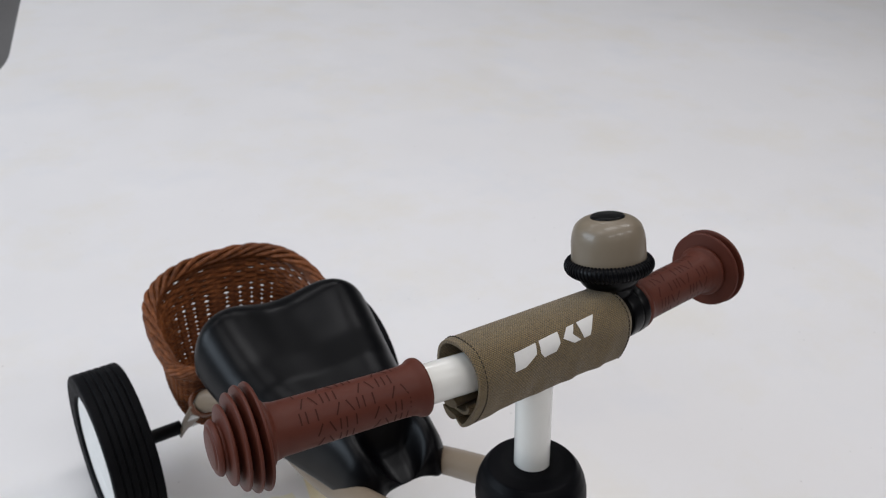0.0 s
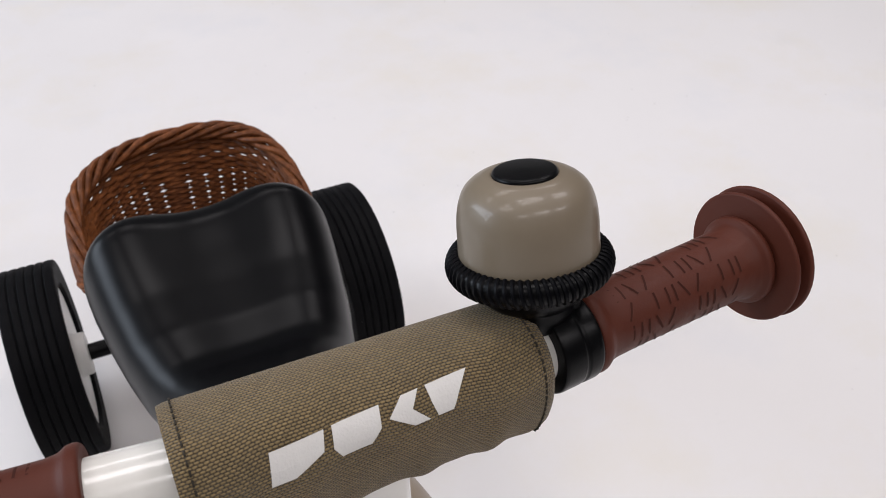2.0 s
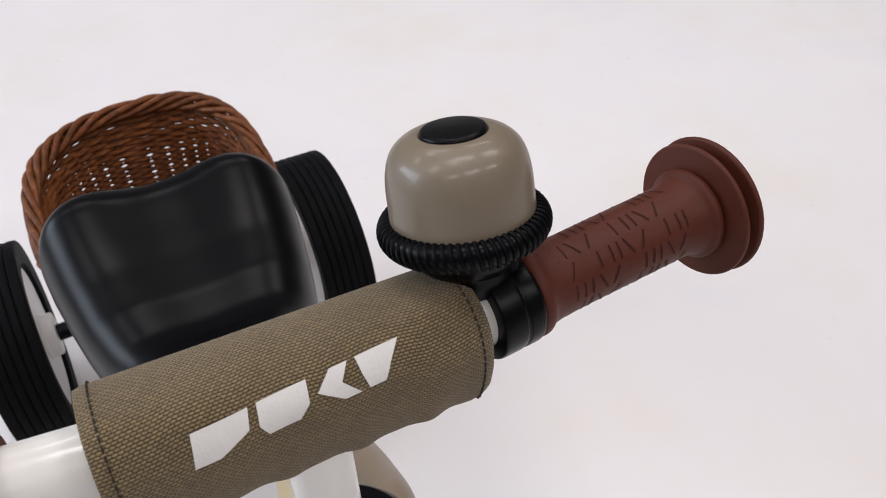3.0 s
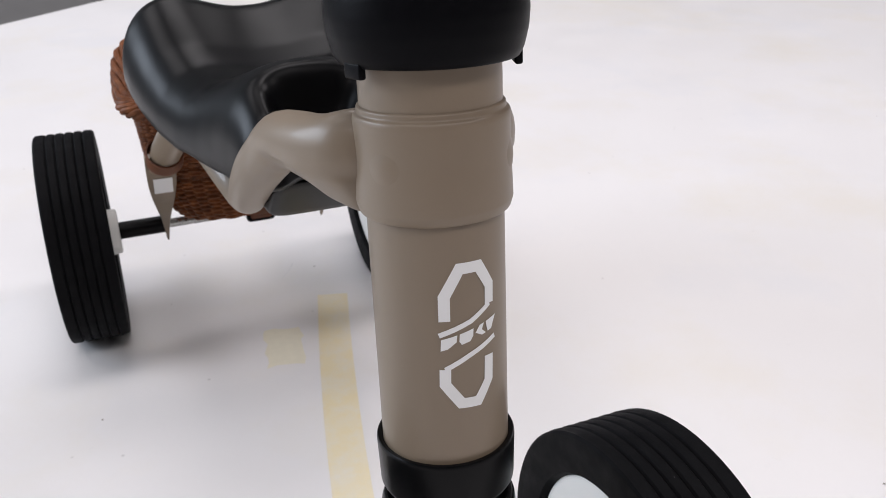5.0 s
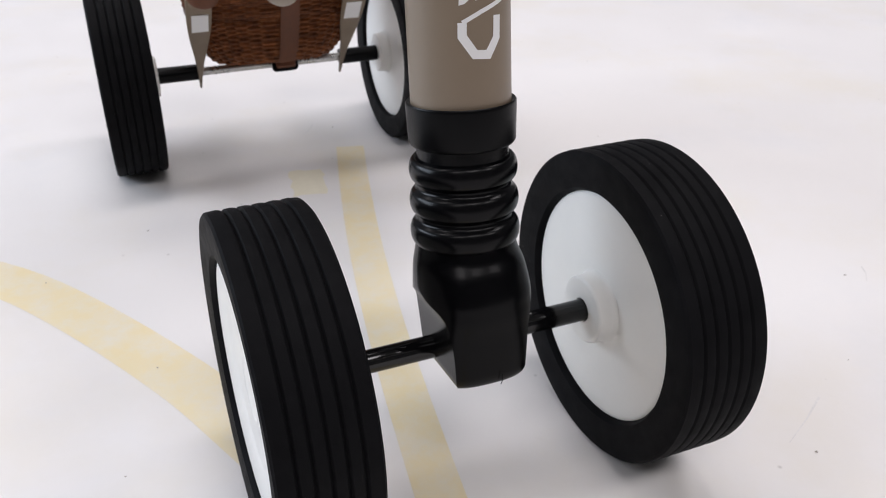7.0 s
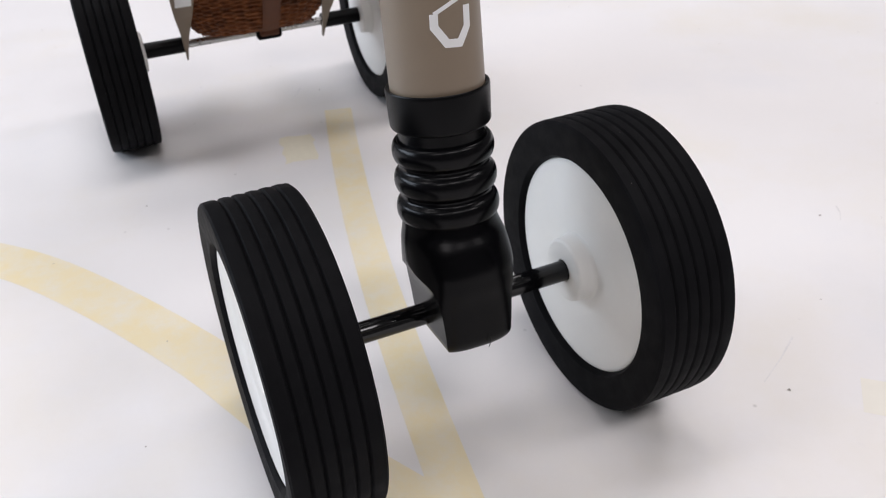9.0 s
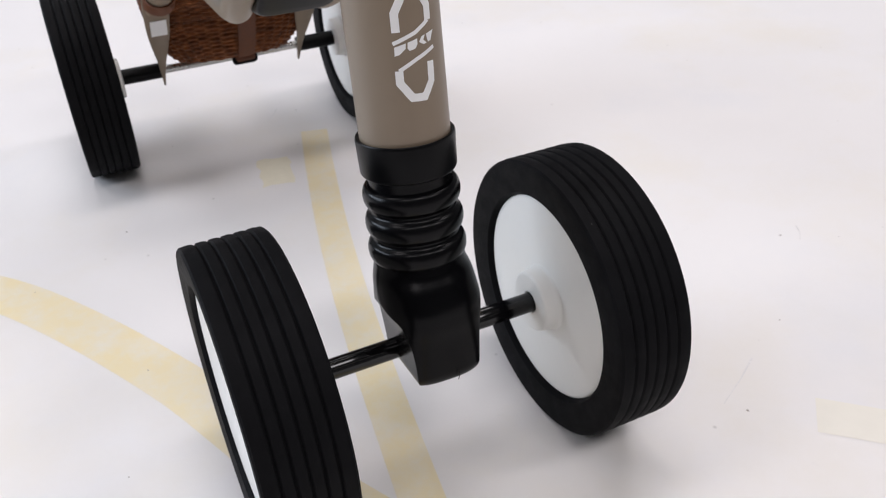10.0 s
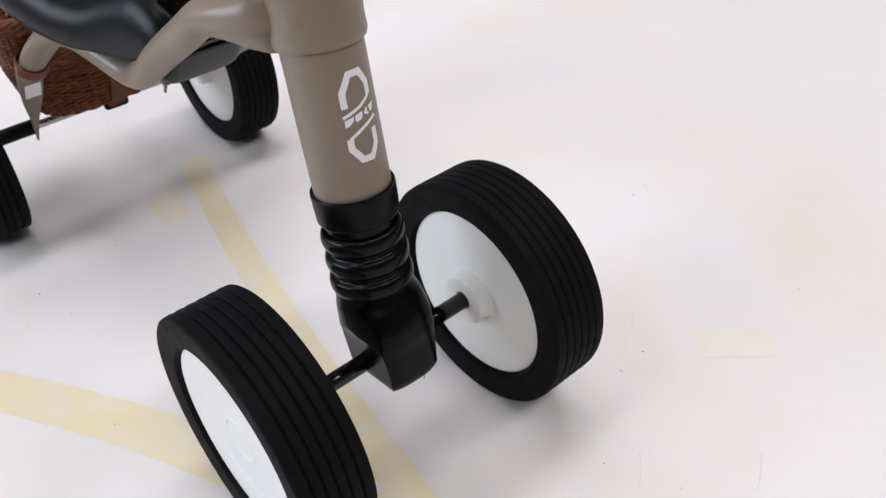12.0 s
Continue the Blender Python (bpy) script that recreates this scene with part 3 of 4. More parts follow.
        loop += [(ring[-1][0], y0 * (1 - 2 * q / 8) + off, z) for q in range(1, 8)]
        loop += [(-x, -y + off, z) for x, y in ring]
        loop += [(-ring[-1][0], -y0 * (1 - 2 * q / 8) + off, z) for q in range(1, 8)]
        loops.append(loop)
    bm = bmesh.new()
    rows = rings(bm, loops)
    # crisp arris where the round body meets the flat flanks
    for up, down in zip(rows, rows[1:]):
        for k in (0, 32, 40, 72):
            edge = bm.edges.get((up[k], down[k]))
            if edge and up[k].co.z < 0.1345:
                edge.smooth = False
    part("crown", bm, BLACK_CROWN, fork, sharp=34)
    seam = pipe([(0.0045, -0.0346, 0.0915), (0.0046, -0.0340, 0.0870), (0.0047, -0.0318, 0.0836)], 0.00022, 6)
    part("mould_seam", seam, BLACK, fork)
    # front axle
    spin = pose(0, 0, 0, 0, 0, FRONT_TURN)
    axle = pipe([(-FRONT_IN - 0.004, FRONT_Y, WHEEL_R), (FRONT_IN + 0.004, FRONT_Y, WHEEL_R)], 0.0066, 20)
    ax = part("front_axle", axle, BLACK_ROD, trike, "black lacquered steel axle", spin)
    for s in (-1, 1):
        groove = box(bmesh.new(), 0.042, 0.0034, 0.0010, pose(s * 0.052, FRONT_Y - 0.0040, WHEEL_R + 0.0052, 40, 0, 0), 0.0004)
        part("axle_rib", groove, BLACK_ROD, ax)
        # white disc added for the light that shows in the axle hole
        pin = lathe(rounded([(0.0001, 0.0012), (0.0026, 0.0012), (0.0028, 0.0)], 0.0004, 2), 16, cap1=False)
        part("pin", pin, DECAL, ax, "small white disc in place of light glimpsed through a hole", frame_of((s * 0.0175, FRONT_Y - 0.011, WHEEL_R - 0.004), (s * 0.9, -0.3, -0.1)))

    # steering cap under the stem, and the white stem
    cap = [(HEAD_R + 0.0002, 0.3825), (0.0312, 0.3805), (0.0330, 0.3838), (0.0346, 0.3905), (0.0351, 0.3965), (0.0347, 0.4025), (0.0333, 0.4085), (0.0309, 0.4138), (0.0280, 0.4175), (0.0272, 0.4182), (0.0200, 0.4196), (0.0116, 0.4201)]
    cap_ob = part("steering_cap", lathe(rounded(cap, 0.0012, 3), 64, cap0=False, cap1=False), BLACK_CAP, trike, "matt black rounded plastic steering cap", STEER, sharp=44)
    for k in (-72, 72):
        a = radians(k)
        tab = box(bmesh.new(), 0.009, 0.0028, 0.0055, Matrix(), 0.0008)
        part("tab", tab, BLACK_CAP, cap_ob, at=pose(0.0308 * math.sin(a), -0.0308 * math.cos(a), 0.3800, 0, 0, k))
    part("stem", lathe([(BAR_R, 0.39), (BAR_R, 0.506)], 40), WHITE_METAL, trike, "white enamelled steel stem", STEER)


def build_handlebar(trike):
    path = spline([bar_point(-0.176), bar_point(-0.10), bar_point(-0.045), bar_point(-0.012), bar_point(0.012), bar_point(0.045), bar_point(0.10), bar_point(0.160)], 8)
    part("handlebar", pipe([tuple(p) for p in path], BAR_R, 32), WHITE_METAL, trike, "white enamelled steel handlebar")

    # grips
    def grip(s_in, s_out, sign, ends, pitch):
        L = abs(s_out - s_in)
        prof = [(BAR_R + 0.0001, 0.0), (0.0150, 0.0), (0.0158, 0.0012), (0.0158, 0.0034), (0.0140, 0.0062), (0.0134, 0.0100), (0.0132, 0.02), (0.0136, L - 0.0215), (0.0146, L - 0.0165), (0.0168, L - 0.0150), (0.0172, L - 0.0135), (0.0168, L - 0.0122)]
        for k, r in enumerate(ends):
            z = L - 0.0110 + k * pitch
            prof += [(0.0118, z - 0.0004), (r - 0.0006, z), (r, z + 0.0008), (r - 0.0004, z + pitch * 0.36), (0.0122, z + pitch * 0.62)]
        zend = L - 0.0110 + len(ends) * pitch
        prof += [(min(0.0146, ends[-1] - 0.003), zend - 0.0020), (min(0.0125, ends[-1] - 0.004), zend - 0.0010), (0.0001, zend - 0.0008)]
        m = bar_frame(s_in)
        if sign < 0:
            m = m @ Matrix.Rotation(math.pi, 4, "X")
        ob = part("grip", lathe(rounded(prof, 0.0009, 2), 48, cap0=False), RUBBER, trike, "red-brown rubber grip with embossed marks and a flared ribbed end", m, sharp=50)
        # engraved marks: rows of small plain bars round the barrel, shade painted darker
        rows, cell = 11, 0.0060
        for k in range(rows):
            a0 = 2 * math.pi * (k + 0.5) / rows
            for i in range(int((L - 0.034) / cell)):
                slot = (i + k * 2) % 5
                if slot == 4:
                    continue
                z0 = 0.0115 + i * cell + (0.0013 if k % 2 else 0.0)

                def on(u, v, a0=a0):
                    a = a0 + u / 0.0137
                    r = 0.01335 + (v - 0.02) / (L - 0.042) * 0.0004 + 0.00008
                    return (r * math.cos(a), r * math.sin(a), v)

                h, w, t = 0.0060, 0.0041, 0.0008
                bars = [
                    [[(-h / 2, 0.3 * w), (h / 2, 0.3 * w)]],
                    [[(-h / 2, 0.1 * w), (h / 2, 0.1 * w)], [(-h / 2, 0.9 * w), (h / 2, 0.9 * w)]],
                    [[(-h / 2, 0.1 * w), (h / 2, 0.8 * w)]],
                    [[(-h / 2, 0.9 * w), (h / 2, 0.2 * w)]],
                ][slot]
                if (k // 2) % 2:
                    bars = [[(-p, w - d) for p, d in st] for st in bars]
                bm = bmesh.new()
                for st in bars:
                    for q in stroke_quads([(p, z0 + d) for p, d in st], t):
                        grid_patch(bm, q, 2, 1, on)
                bmesh.ops.recalc_face_normals(bm, faces=bm.faces[:])
                part("engraved_mark", bm, RUBBER_SHADE, ob)
        return ob

    grip(0.0752, 0.1655, 1, [0.0255, 0.0262], 0.0062)
    grip(-0.0830, -0.1830, -1, [0.0268, 0.0263, 0.0240, 0.0198, 0.0138], 0.0048)

    # padded canvas sleeve, wrapped round the bar and closed below
    S0, S1 = -0.0605, 0.0545
    n_s, n_a = 56, 44

    def wrap_centre(s):
        q = (s - S0) / (S1 - S0)
        return bar_point(S0) * (1 - q) + bar_point(S1) * q

    def section(t):
        """Outline of the wrap in the plane across the bar (forward, up), open at the lower front."""
        bulge = 0.0006 * math.sin(9.0 * t) + 0.0004 * math.sin(23.0 * t + 1.0)
        end = max(0.0, (t - 0.91) / 0.09)
        low = 0.0314 - 0.0082 * t ** 0.7 + 0.0030 * max(0.0, t - 0.45) + 0.0006 * math.sin(17.0 * t) + 0.0008 * math.exp(-((t - 0.56) / 0.05) ** 2) - 0.0060 * end ** 2
        ease = min(1.0, t / 0.25) * (1 - 0.6 * end)
        pucker = ease * (0.0008 * math.sin(33.0 * t) + 0.0003 * math.sin(61.0 * t + 2.0))
        ctrl = [(-0.0035, -low + 0.0022), (-0.0005, -low - 0.0008), (0.0045, -low - 0.0006 + pucker), (0.0128 + pucker, -0.0215), (0.0184 + bulge + 0.6 * pucker, -0.0100), (0.0204 + bulge, 0.0010), (0.0187, 0.0100), (0.0120, 0.0171 + bulge), (0.0012, 0.0197), (-0.0100, 0.0179), (-0.0174, 0.0112), (-0.0200, 0.0), (-0.0182, -0.0110), (-0.0140, -0.0185), (-0.0060, -0.0232), (0.0035, -0.0236), (0.0090, -0.0205), (0.0098, -0.0165)]
        return spline(ctrl, 4)

    bm = bmesh.new()
    uvl = bm.loops.layers.uv.new("UVMap")
    outer, inner = [], []
    for i in range(n_s + 1):
        t = i / n_s
        s = S0 + (S1 - S0) * t
        m = bar_frame(s)
        # keep sections smooth across the bend
        c = wrap_centre(s)
        squeeze = 1.0 - 0.03 * max(0.0, 1 - t / 0.03) ** 2 - 0.10 * max(0.0, 1 - (1 - t) / 0.06) ** 2
        fwd, up = Vector((0, -1, 0)), Vector((0, 0, 1))
        tilt = Matrix.Rotation(radians(-10), 3, "X")
        fwd, up = tilt @ fwd, tilt @ up
        pts = section(t)
        ro, ri = [], []
        acc = 0.0
        for k, p in enumerate(pts):
            a, b = pts[max(k - 1, 0)], pts[min(k + 1, len(pts) - 1)]
            d = Vector((b[0] - a[0], b[1] - a[1])).normalized()
            nrm = Vector((d.y, -d.x))
            if k:
                acc += math.hypot(p[0] - pts[k - 1][0], p[1] - pts[k - 1][1])
            q = Vector((p[0], p[1])) * squeeze
            qi = q - nrm * 0.0018
            ro.append((bm.verts.new(c + fwd * q.x + up * q.y), acc, s))
            ri.append((bm.verts.new(c + fwd * qi.x + up * qi.y), acc, s))
        outer.append(ro)
        inner.append(ri)

    def quad(a, b, c, d):
        f = bm.faces.new((a[0], b[0], c[0], d[0]))
        for lp, v in zip(f.loops, (a, b, c, d)):
            lp[uvl].uv = (v[1], v[2])

    nk = len(outer[0])
    for i in range(n_s):
        for k in range(nk - 1):
            quad(outer[i][k], outer[i + 1][k], outer[i + 1][k + 1], outer[i][k + 1])
            quad(inner[i][k + 1], inner[i + 1][k + 1], inner[i + 1][k], inner[i][k])
        for k in (0, nk - 1):
            quad(outer[i][k], inner[i][k], inner[i + 1][k], outer[i + 1][k])
    for i in (0, n_s):
        for k in range(nk - 1):
            quad(outer[i][k], outer[i][k + 1], inner[i][k + 1], inner[i][k])
    bmesh.ops.recalc_face_normals(bm, faces=bm.faces[:])
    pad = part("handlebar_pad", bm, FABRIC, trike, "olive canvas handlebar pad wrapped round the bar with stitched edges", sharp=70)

    # helper: a place on the wrap's outside by length along the bar and arc from its front lip
    cache = {}

    def on_wrap(s, arc, lift):
        t = min(max((s - S0) / (S1 - S0), 0.0), 1.0)
        key = round(t, 3)
        if key not in cache:
            pts = section(t)
            acc = [0.0]
            for a, b in zip(pts, pts[1:]):
                acc.append(acc[-1] + math.hypot(b[0] - a[0], b[1] - a[1]))
            zero = acc[20]          # the foremost line of the wrap
            cache[key] = (pts, [a - zero for a in acc])
        pts, acc = cache[key]
        k = 0
        while k < len(acc) - 2 and acc[k + 1] < arc:
            k += 1
        f = (arc - acc[k]) / max(1e-9, acc[k + 1] - acc[k])
        p = pts[k] * (1 - f) + pts[k + 1] * f
        d = pts[k + 1] - pts[k]
        d = d / np.linalg.norm(d)
        nrm = np.array((d[1], -d[0]))
        if nrm @ p < 0:
            nrm = -nrm
        q = p + nrm * lift
        tilt = Matrix.Rotation(radians(-10), 3, "X")
        fwd, up = tilt @ Vector((0, -1, 0)), tilt @ Vector((0, 0, 1))
        squeeze = 1.0 - 0.03 * max(0.0, 1 - t / 0.03) ** 2 - 0.10 * max(0.0, 1 - (1 - t) / 0.06) ** 2
        return wrap_centre(s) + fwd * (q[0] * squeeze) + up * (q[1] * squeeze)

    # plain white mark of four slanted pieces
    for name, quads in MARK_SHAPES:
        bm = bmesh.new()
        for q in quads:
            grid_patch(bm, [(-0.0371 + p * 0.001 + 0.0015 * r, ARC0 + 0.0002 + p * 0.000075 + 0.0100 * r) for p, r in q], 8, 6, lambda u, v: on_wrap(u, v, 0.00035))
        bmesh.ops.recalc_face_normals(bm, faces=bm.faces[:])
        part(name, bm, PRINT, pad, "plain white printed shape")

    # seams along both ends
    for s in (S0 + 0.0042, S1 - 0.0042):
        count = 34
        bm = bmesh.new()
        for k in range(count):
            a0 = -0.030 + k * 0.0027
            pipe([on_wrap(s, a0, 0.0002), on_wrap(s, a0 + 0.0008, 0.0005), on_wrap(s, a0 + 0.0017, 0.0002)], 0.00035, 5, bm)
        part("stitching", bm, THREAD, pad, "row of dark stitches")
    # thick rolled folds of the closing edge under the bar
    for fwd0, up0, ra, rb, length in ((-0.0060, -0.0200, 0.0100, 0.0040, 0.046), (-0.0020, -0.0283, 0.0062, 0.0024, 0.030)):
        loops = []
        for i in range(15):
            s = S0 - 0.0016 + length * i / 14
            c = wrap_centre(s)
            loop = []
            for k in range(20):
                a = 2 * math.pi * k / 20
                loop.append(c + Vector((0, -1, 0)) * (fwd0 + ra * math.cos(a)) + Vector((0, 0, 1)) * (up0 + rb * math.sin(a) + 0.0022 * math.cos(a) ** 2 + 0.03 * (s - S0)))
            loops.append(loop)
        bm = bmesh.new()
        rings(bm, loops)
        part("folded_edge", bm, HEM, pad, "rolled fold of olive canvas")

    # bell
    tilt = radians(17)
    bell_at = frame_of(bar_point(0.0600) + Vector((0, 0.0040, 0)), (0.02, math.sin(tilt), math.cos(tilt)), (1, 0, 0))
    bell = new("bell")
    bell.parent = trike
    bell.matrix_basis = bell_at
    bell["label"] = "taupe dome bell with a black serrated ring"
    dome = [(0.0209, 0.0305), (0.0222, 0.0312), (0.0226, 0.0340), (0.0223, 0.0456), (0.0215, 0.0509), (0.0198, 0.0554), (0.0165, 0.0584), (0.0130, 0.0599), (0.0106, 0.0602), (0.0100, 0.0596)]
    part("dome", lathe(rounded(dome, 0.0022, 4), 64, cap0=False, cap1=False), BELL_PAINT, bell, "taupe enamelled metal dome", sharp=60)
    part("button", lathe(rounded([(0.0103, 0.0588), (0.0103, 0.0605), (0.0096, 0.0613), (0.0001, 0.0616)], 0.0006, 3), 40, cap0=False), BLACK, bell, "round black button")
    part("ring", lathe(rounded([(0.0190, 0.0262), (0.0226, 0.0258), (0.0252, 0.0268), (0.0264, 0.0290), (0.0266, 0.0312), (0.0256, 0.0336), (0.0240, 0.0346), (0.0220, 0.0346)], 0.0016, 3), 64, cap0=False, cap1=False), BLACK, bell, "black serrated turning ring")
    # one slanting rib, wrapped over the ring and repeated all round it
    tooth = None
    for k in range(64):
        if tooth is None:
            rib = []
            for q in range(9):
                b = radians(-80 + 20.0 * q)
                g, a = 0.0044, -0.010 * (q - 4) / 1.0
                r = 0.0221 + g * math.cos(b)
                rib.append((r * math.cos(a), r * math.sin(a), 0.0303 + (g + 0.0001) * math.sin(b)))
            tooth = part("tooth", pipe(rib, 0.00080, 6), BLACK_CAP, bell).data
        else:
            again("tooth", tooth, bell, pose(0, 0, 0, 0, 0, 360.0 * k / 64))
    part("base", lathe(rounded([(0.0120, 0.0085), (0.0138, 0.0130), (0.0144, 0.0170), (0.0160, 0.0182), (0.0178, 0.0205), (0.0196, 0.0256), (0.0100, 0.0258)], 0.0012, 3), 48, cap0=True, cap1=False), BLACK, bell, "black plastic bell base")
    clamp = part("clamp", lathe(rounded([(BAR_R + 0.0001, 0.0), (0.0158, 0.0), (0.0162, 0.0010), (0.0162, 0.0082), (0.0158, 0.0088), (0.0158, 0.0096), (0.0162, 0.0102), (0.0162, 0.0150), (0.0156, 0.0160), (BAR_R + 0.0001, 0.0160)], 0.0006, 2), 48, cap0=False, cap1=False), BLACK, trike, "black clamp ring round the bar", bar_frame(0.0592))
    part("clamp_neck", box(bmesh.new(), 0.022, 0.020, 0.014, Matrix(), 0.003), BLACK, clamp, at=bar_frame(0.0592).inverted() @ bell_at @ pose(0.003, 0, 0.0125))


def build_frame(trike):
    for side in (-1, 1):
        r = 0.0117
        path = [(side * -0.006, 0.028, 0.3395, 0.0112, 0.0208, 0.85), (side * 0.022, 0.032, 0.3385, 0.0112, 0.0206, 0.85), (side * 0.0320, 0.043, 0.3368, 0.0114, 0.0176, 0.8), (side * 0.0370, 0.060, 0.3355, 0.0122, 0.0146, 0.65), (side * 0.0408, 0.078, 0.3325, 0.0116, 0.0122, 0.4), (side * 0.0425, 0.0895, 0.3262, 0.0115, 0.0115, 0.15), (side * 0.0433, 0.104, 0.3165, 0.0116, 0.0116, 0.0), (side * 0.0437, 0.125, 0.3035, r, r, 0.0), (side * 0.042, 0.162, 0.2815, r, r, 0.0), (side * 0.038, 0.212, 0.2515, r, r, 0.0), (side * 0.0345, 0.245, 0.2340, r, r, 0.0), (side * 0.0350, 0.264, 0.2295, r, r, 0.0), (side * 0.039, 0.285, 0.2330, r, r, 0.0), (side * 0.049, 0.325, 0.2445, r, r, 0.0), (side * 0.056, 0.350, 0.2440, r, r, 0.0), (side * 0.0615, 0.374, 0.2340, r, r, 0.0), (side * 0.069, 0.4226, 0.2000, r, r, 0.0), (side * 0.0720, 0.438, 0.1815, 0.0125, 0.008, 0.0)]
        tube = part("frame_tube", pipe([tuple(p) for p in spline(path, 6)], 0.0124, 24), TAUPE, trike, "taupe enamelled bent steel frame tube")
        # flattened tapering blade that carries the axle
        blade = [(0.426, 0.197, 0.0118), (0.440, 0.178, 0.0119), (0.455, 0.158, 0.0113), (0.470, 0.139, 0.0092), (0.483, 0.122, 0.0062), (0.493, 0.110, 0.0042), (0.504, 0.0955, 0.0026), (0.5165, 0.0768, 0.0009)]
        d = Vector((0.0, 0.602, -0.799))
        nrm = Vector((0.0, -0.799, -0.602))
        loops = []
        for y, z, hw in spline(blade, 4):
            c = Vector((side * 0.0745, y, z))
            loops.append([c + Vector((sx * hw, 0, 0)) + nrm * sn for sx, sn in ((-1, -0.0008), (-0.85, -0.0019), (0.85, -0.0019), (1, -0.0008), (1, 0.0008), (0.85, 0.0019), (-0.85, 0.0019), (-1, 0.0008))])
        bm = bmesh.new()
        rings(bm, loops)
        plate = part("axle_bracket", bm, TAUPE, trike, "taupe flattened steel axle bracket with a white sticker")
        at = frame_of(Vector((side * 0.0740, 0.4530, 0.1605)) + nrm * 0.0024, nrm, (1, 0, 0))
        part("sticker", box(bmesh.new(), 0.0155, 0.024, 0.0008, None, 0.0002), DECAL, plate, "small white sticker", at)
        part("bush", pipe([(side * 0.074, REAR_Y, WHEEL_R), (side * (REAR_IN - 0.003), REAR_Y, WHEEL_R)], 0.0080, 20), BLACK, trike, "black spacer bush on the rear axle")
    part("rear_axle", pipe([(-REAR_IN - 0.004, REAR_Y, WHEEL_R), (REAR_IN + 0.004, REAR_Y, WHEEL_R)], 0.0042, 16), STEEL, trike, "bright steel rear axle rod")


def build_seat(trike):
    # y, half width, height of the side crests, underside, depth of the middle below the crests
    keys = np.array([(0.150, 0.043, 0.3000, 0.274, 0.021), (0.170, 0.0460, 0.3110, 0.273, 0.027), (0.186, 0.0485, 0.3185, 0.271, 0.029), (0.195, 0.0500, 0.3215, 0.270, 0.021), (0.204, 0.0520, 0.3225, 0.269, -0.003), (0.220, 0.0555, 0.3205, 0.266, -0.004), (0.240, 0.061, 0.3150, 0.264, 0.002), (0.255, 0.066, 0.3090, 0.264, 0.006), (0.270, 0.071, 0.3060, 0.262, 0.008), (0.300, 0.0785, 0.3070, 0.262, 0.010), (0.330, 0.0845, 0.3160, 0.264, 0.014), (0.360, 0.0895, 0.3290, 0.269, 0.019), (0.385, 0.0920, 0.3385, 0.276, 0.021), (0.412, 0.0925, 0.3430, 0.286, 0.021)])
    fine = np.linspace(0.150, 0.412, 263)
    kern = np.exp(-0.5 * (np.arange(-18, 19) / 2.8) ** 2)
    kern /= kern.sum()
    cols = []
    for c in range(1, 5):
        v = np.interp(fine, keys[:, 0], keys[:, c])
        cols.append(np.convolve(np.pad(v, 18, mode="reflect", reflect_type="odd"), kern, mode="valid"))
    loops = []
    n = 130
    for i in range(n + 1):
        q = 0.5 - 0.5 * math.cos(math.pi * (0.012 + 0.976 * i / n))
        y = 0.4085 + (0.1520 - 0.4085) * q
        w, top, low, dip = (float(np.interp(y, fine, c)) for c in cols)
        e = min(1.0, (0.4085 - y) / 0.032, (y - 0.1520) / 0.030)
        e = math.sqrt(max(0.0, 1 - (1 - e) ** 2))
        mid = low + (top - low) * 0.42
        front = min(1.0, max(0.0, (0.218 - y) / 0.02))
        front = front * front * (3 - 2 * front)
        w *= (0.62 if y > 0.3 else 0.34) + (0.38 if y > 0.3 else 0.66) * e
        top, low = mid + (top - mid) * e, mid + (low - mid) * (0.35 + 0.65 * e)
        under = min(0.012, 1.1 * max(0.0, dip - 0.022))
        half = []
        for k in range(33):
            u = k / 32
            u = 1 - (1 - u) ** 1.8
            body = max(0.0, 1 - u ** 3.4) ** (1 / 2.2)
            z = low + (top - low) * body
            z -= dip * (0.25 + 0.75 * e) * math.exp(-(u / (0.52 - 0.04 * front)) ** (2.4 + 1.4 * front))
            half.append((u * w, z))
        half += [(w * 0.985, low - 0.0022 * e), (w * 0.95, low - 0.0034 * e - 0.2 * under * e), (w * 0.85, low - 0.0030 * e - 0.55 * under * e), (w * 0.62, low - 0.002 * e - 0.9 * under * e), (w * 0.45, low - 0.001 * e - under * e), (0.0, low - under * e)]
        # the nose parts into two lobes
        part_in = 0.009 * max(0.0, (0.235 - y) / 0.083) ** 1.5
        both = [(p[0], p[1]) for p in half] + [(-p[0], p[1]) for p in half[-2:0:-1]]
        loops.append([(x, y + part_in * math.exp(-(x / 0.025) ** 6), z) for x, z in both])
    bm = bmesh.new()
    rings(bm, loops)
    part("seat", bm, SEAT, trike, "glossy black moulded plastic saddle seat", sharp=75)
    # body under the seat between the tubes
    rows = [(0.1800, 0.0235, 0.267, 0.2440), (0.1808, 0.0270, 0.2710, 0.2405), (0.1835, 0.0290, 0.2720, 0.2380), (0.200, 0.0298, 0.2695, 0.2355), (0.245, 0.0300, 0.268, 0.2310), (0.285, 0.0320, 0.274, 0.2290), (0.325, 0.036, 0.278, 0.2320), (0.345, 0.034, 0.280, 0.240), (0.350, 0.028, 0.276, 0.250)]
    loops = []
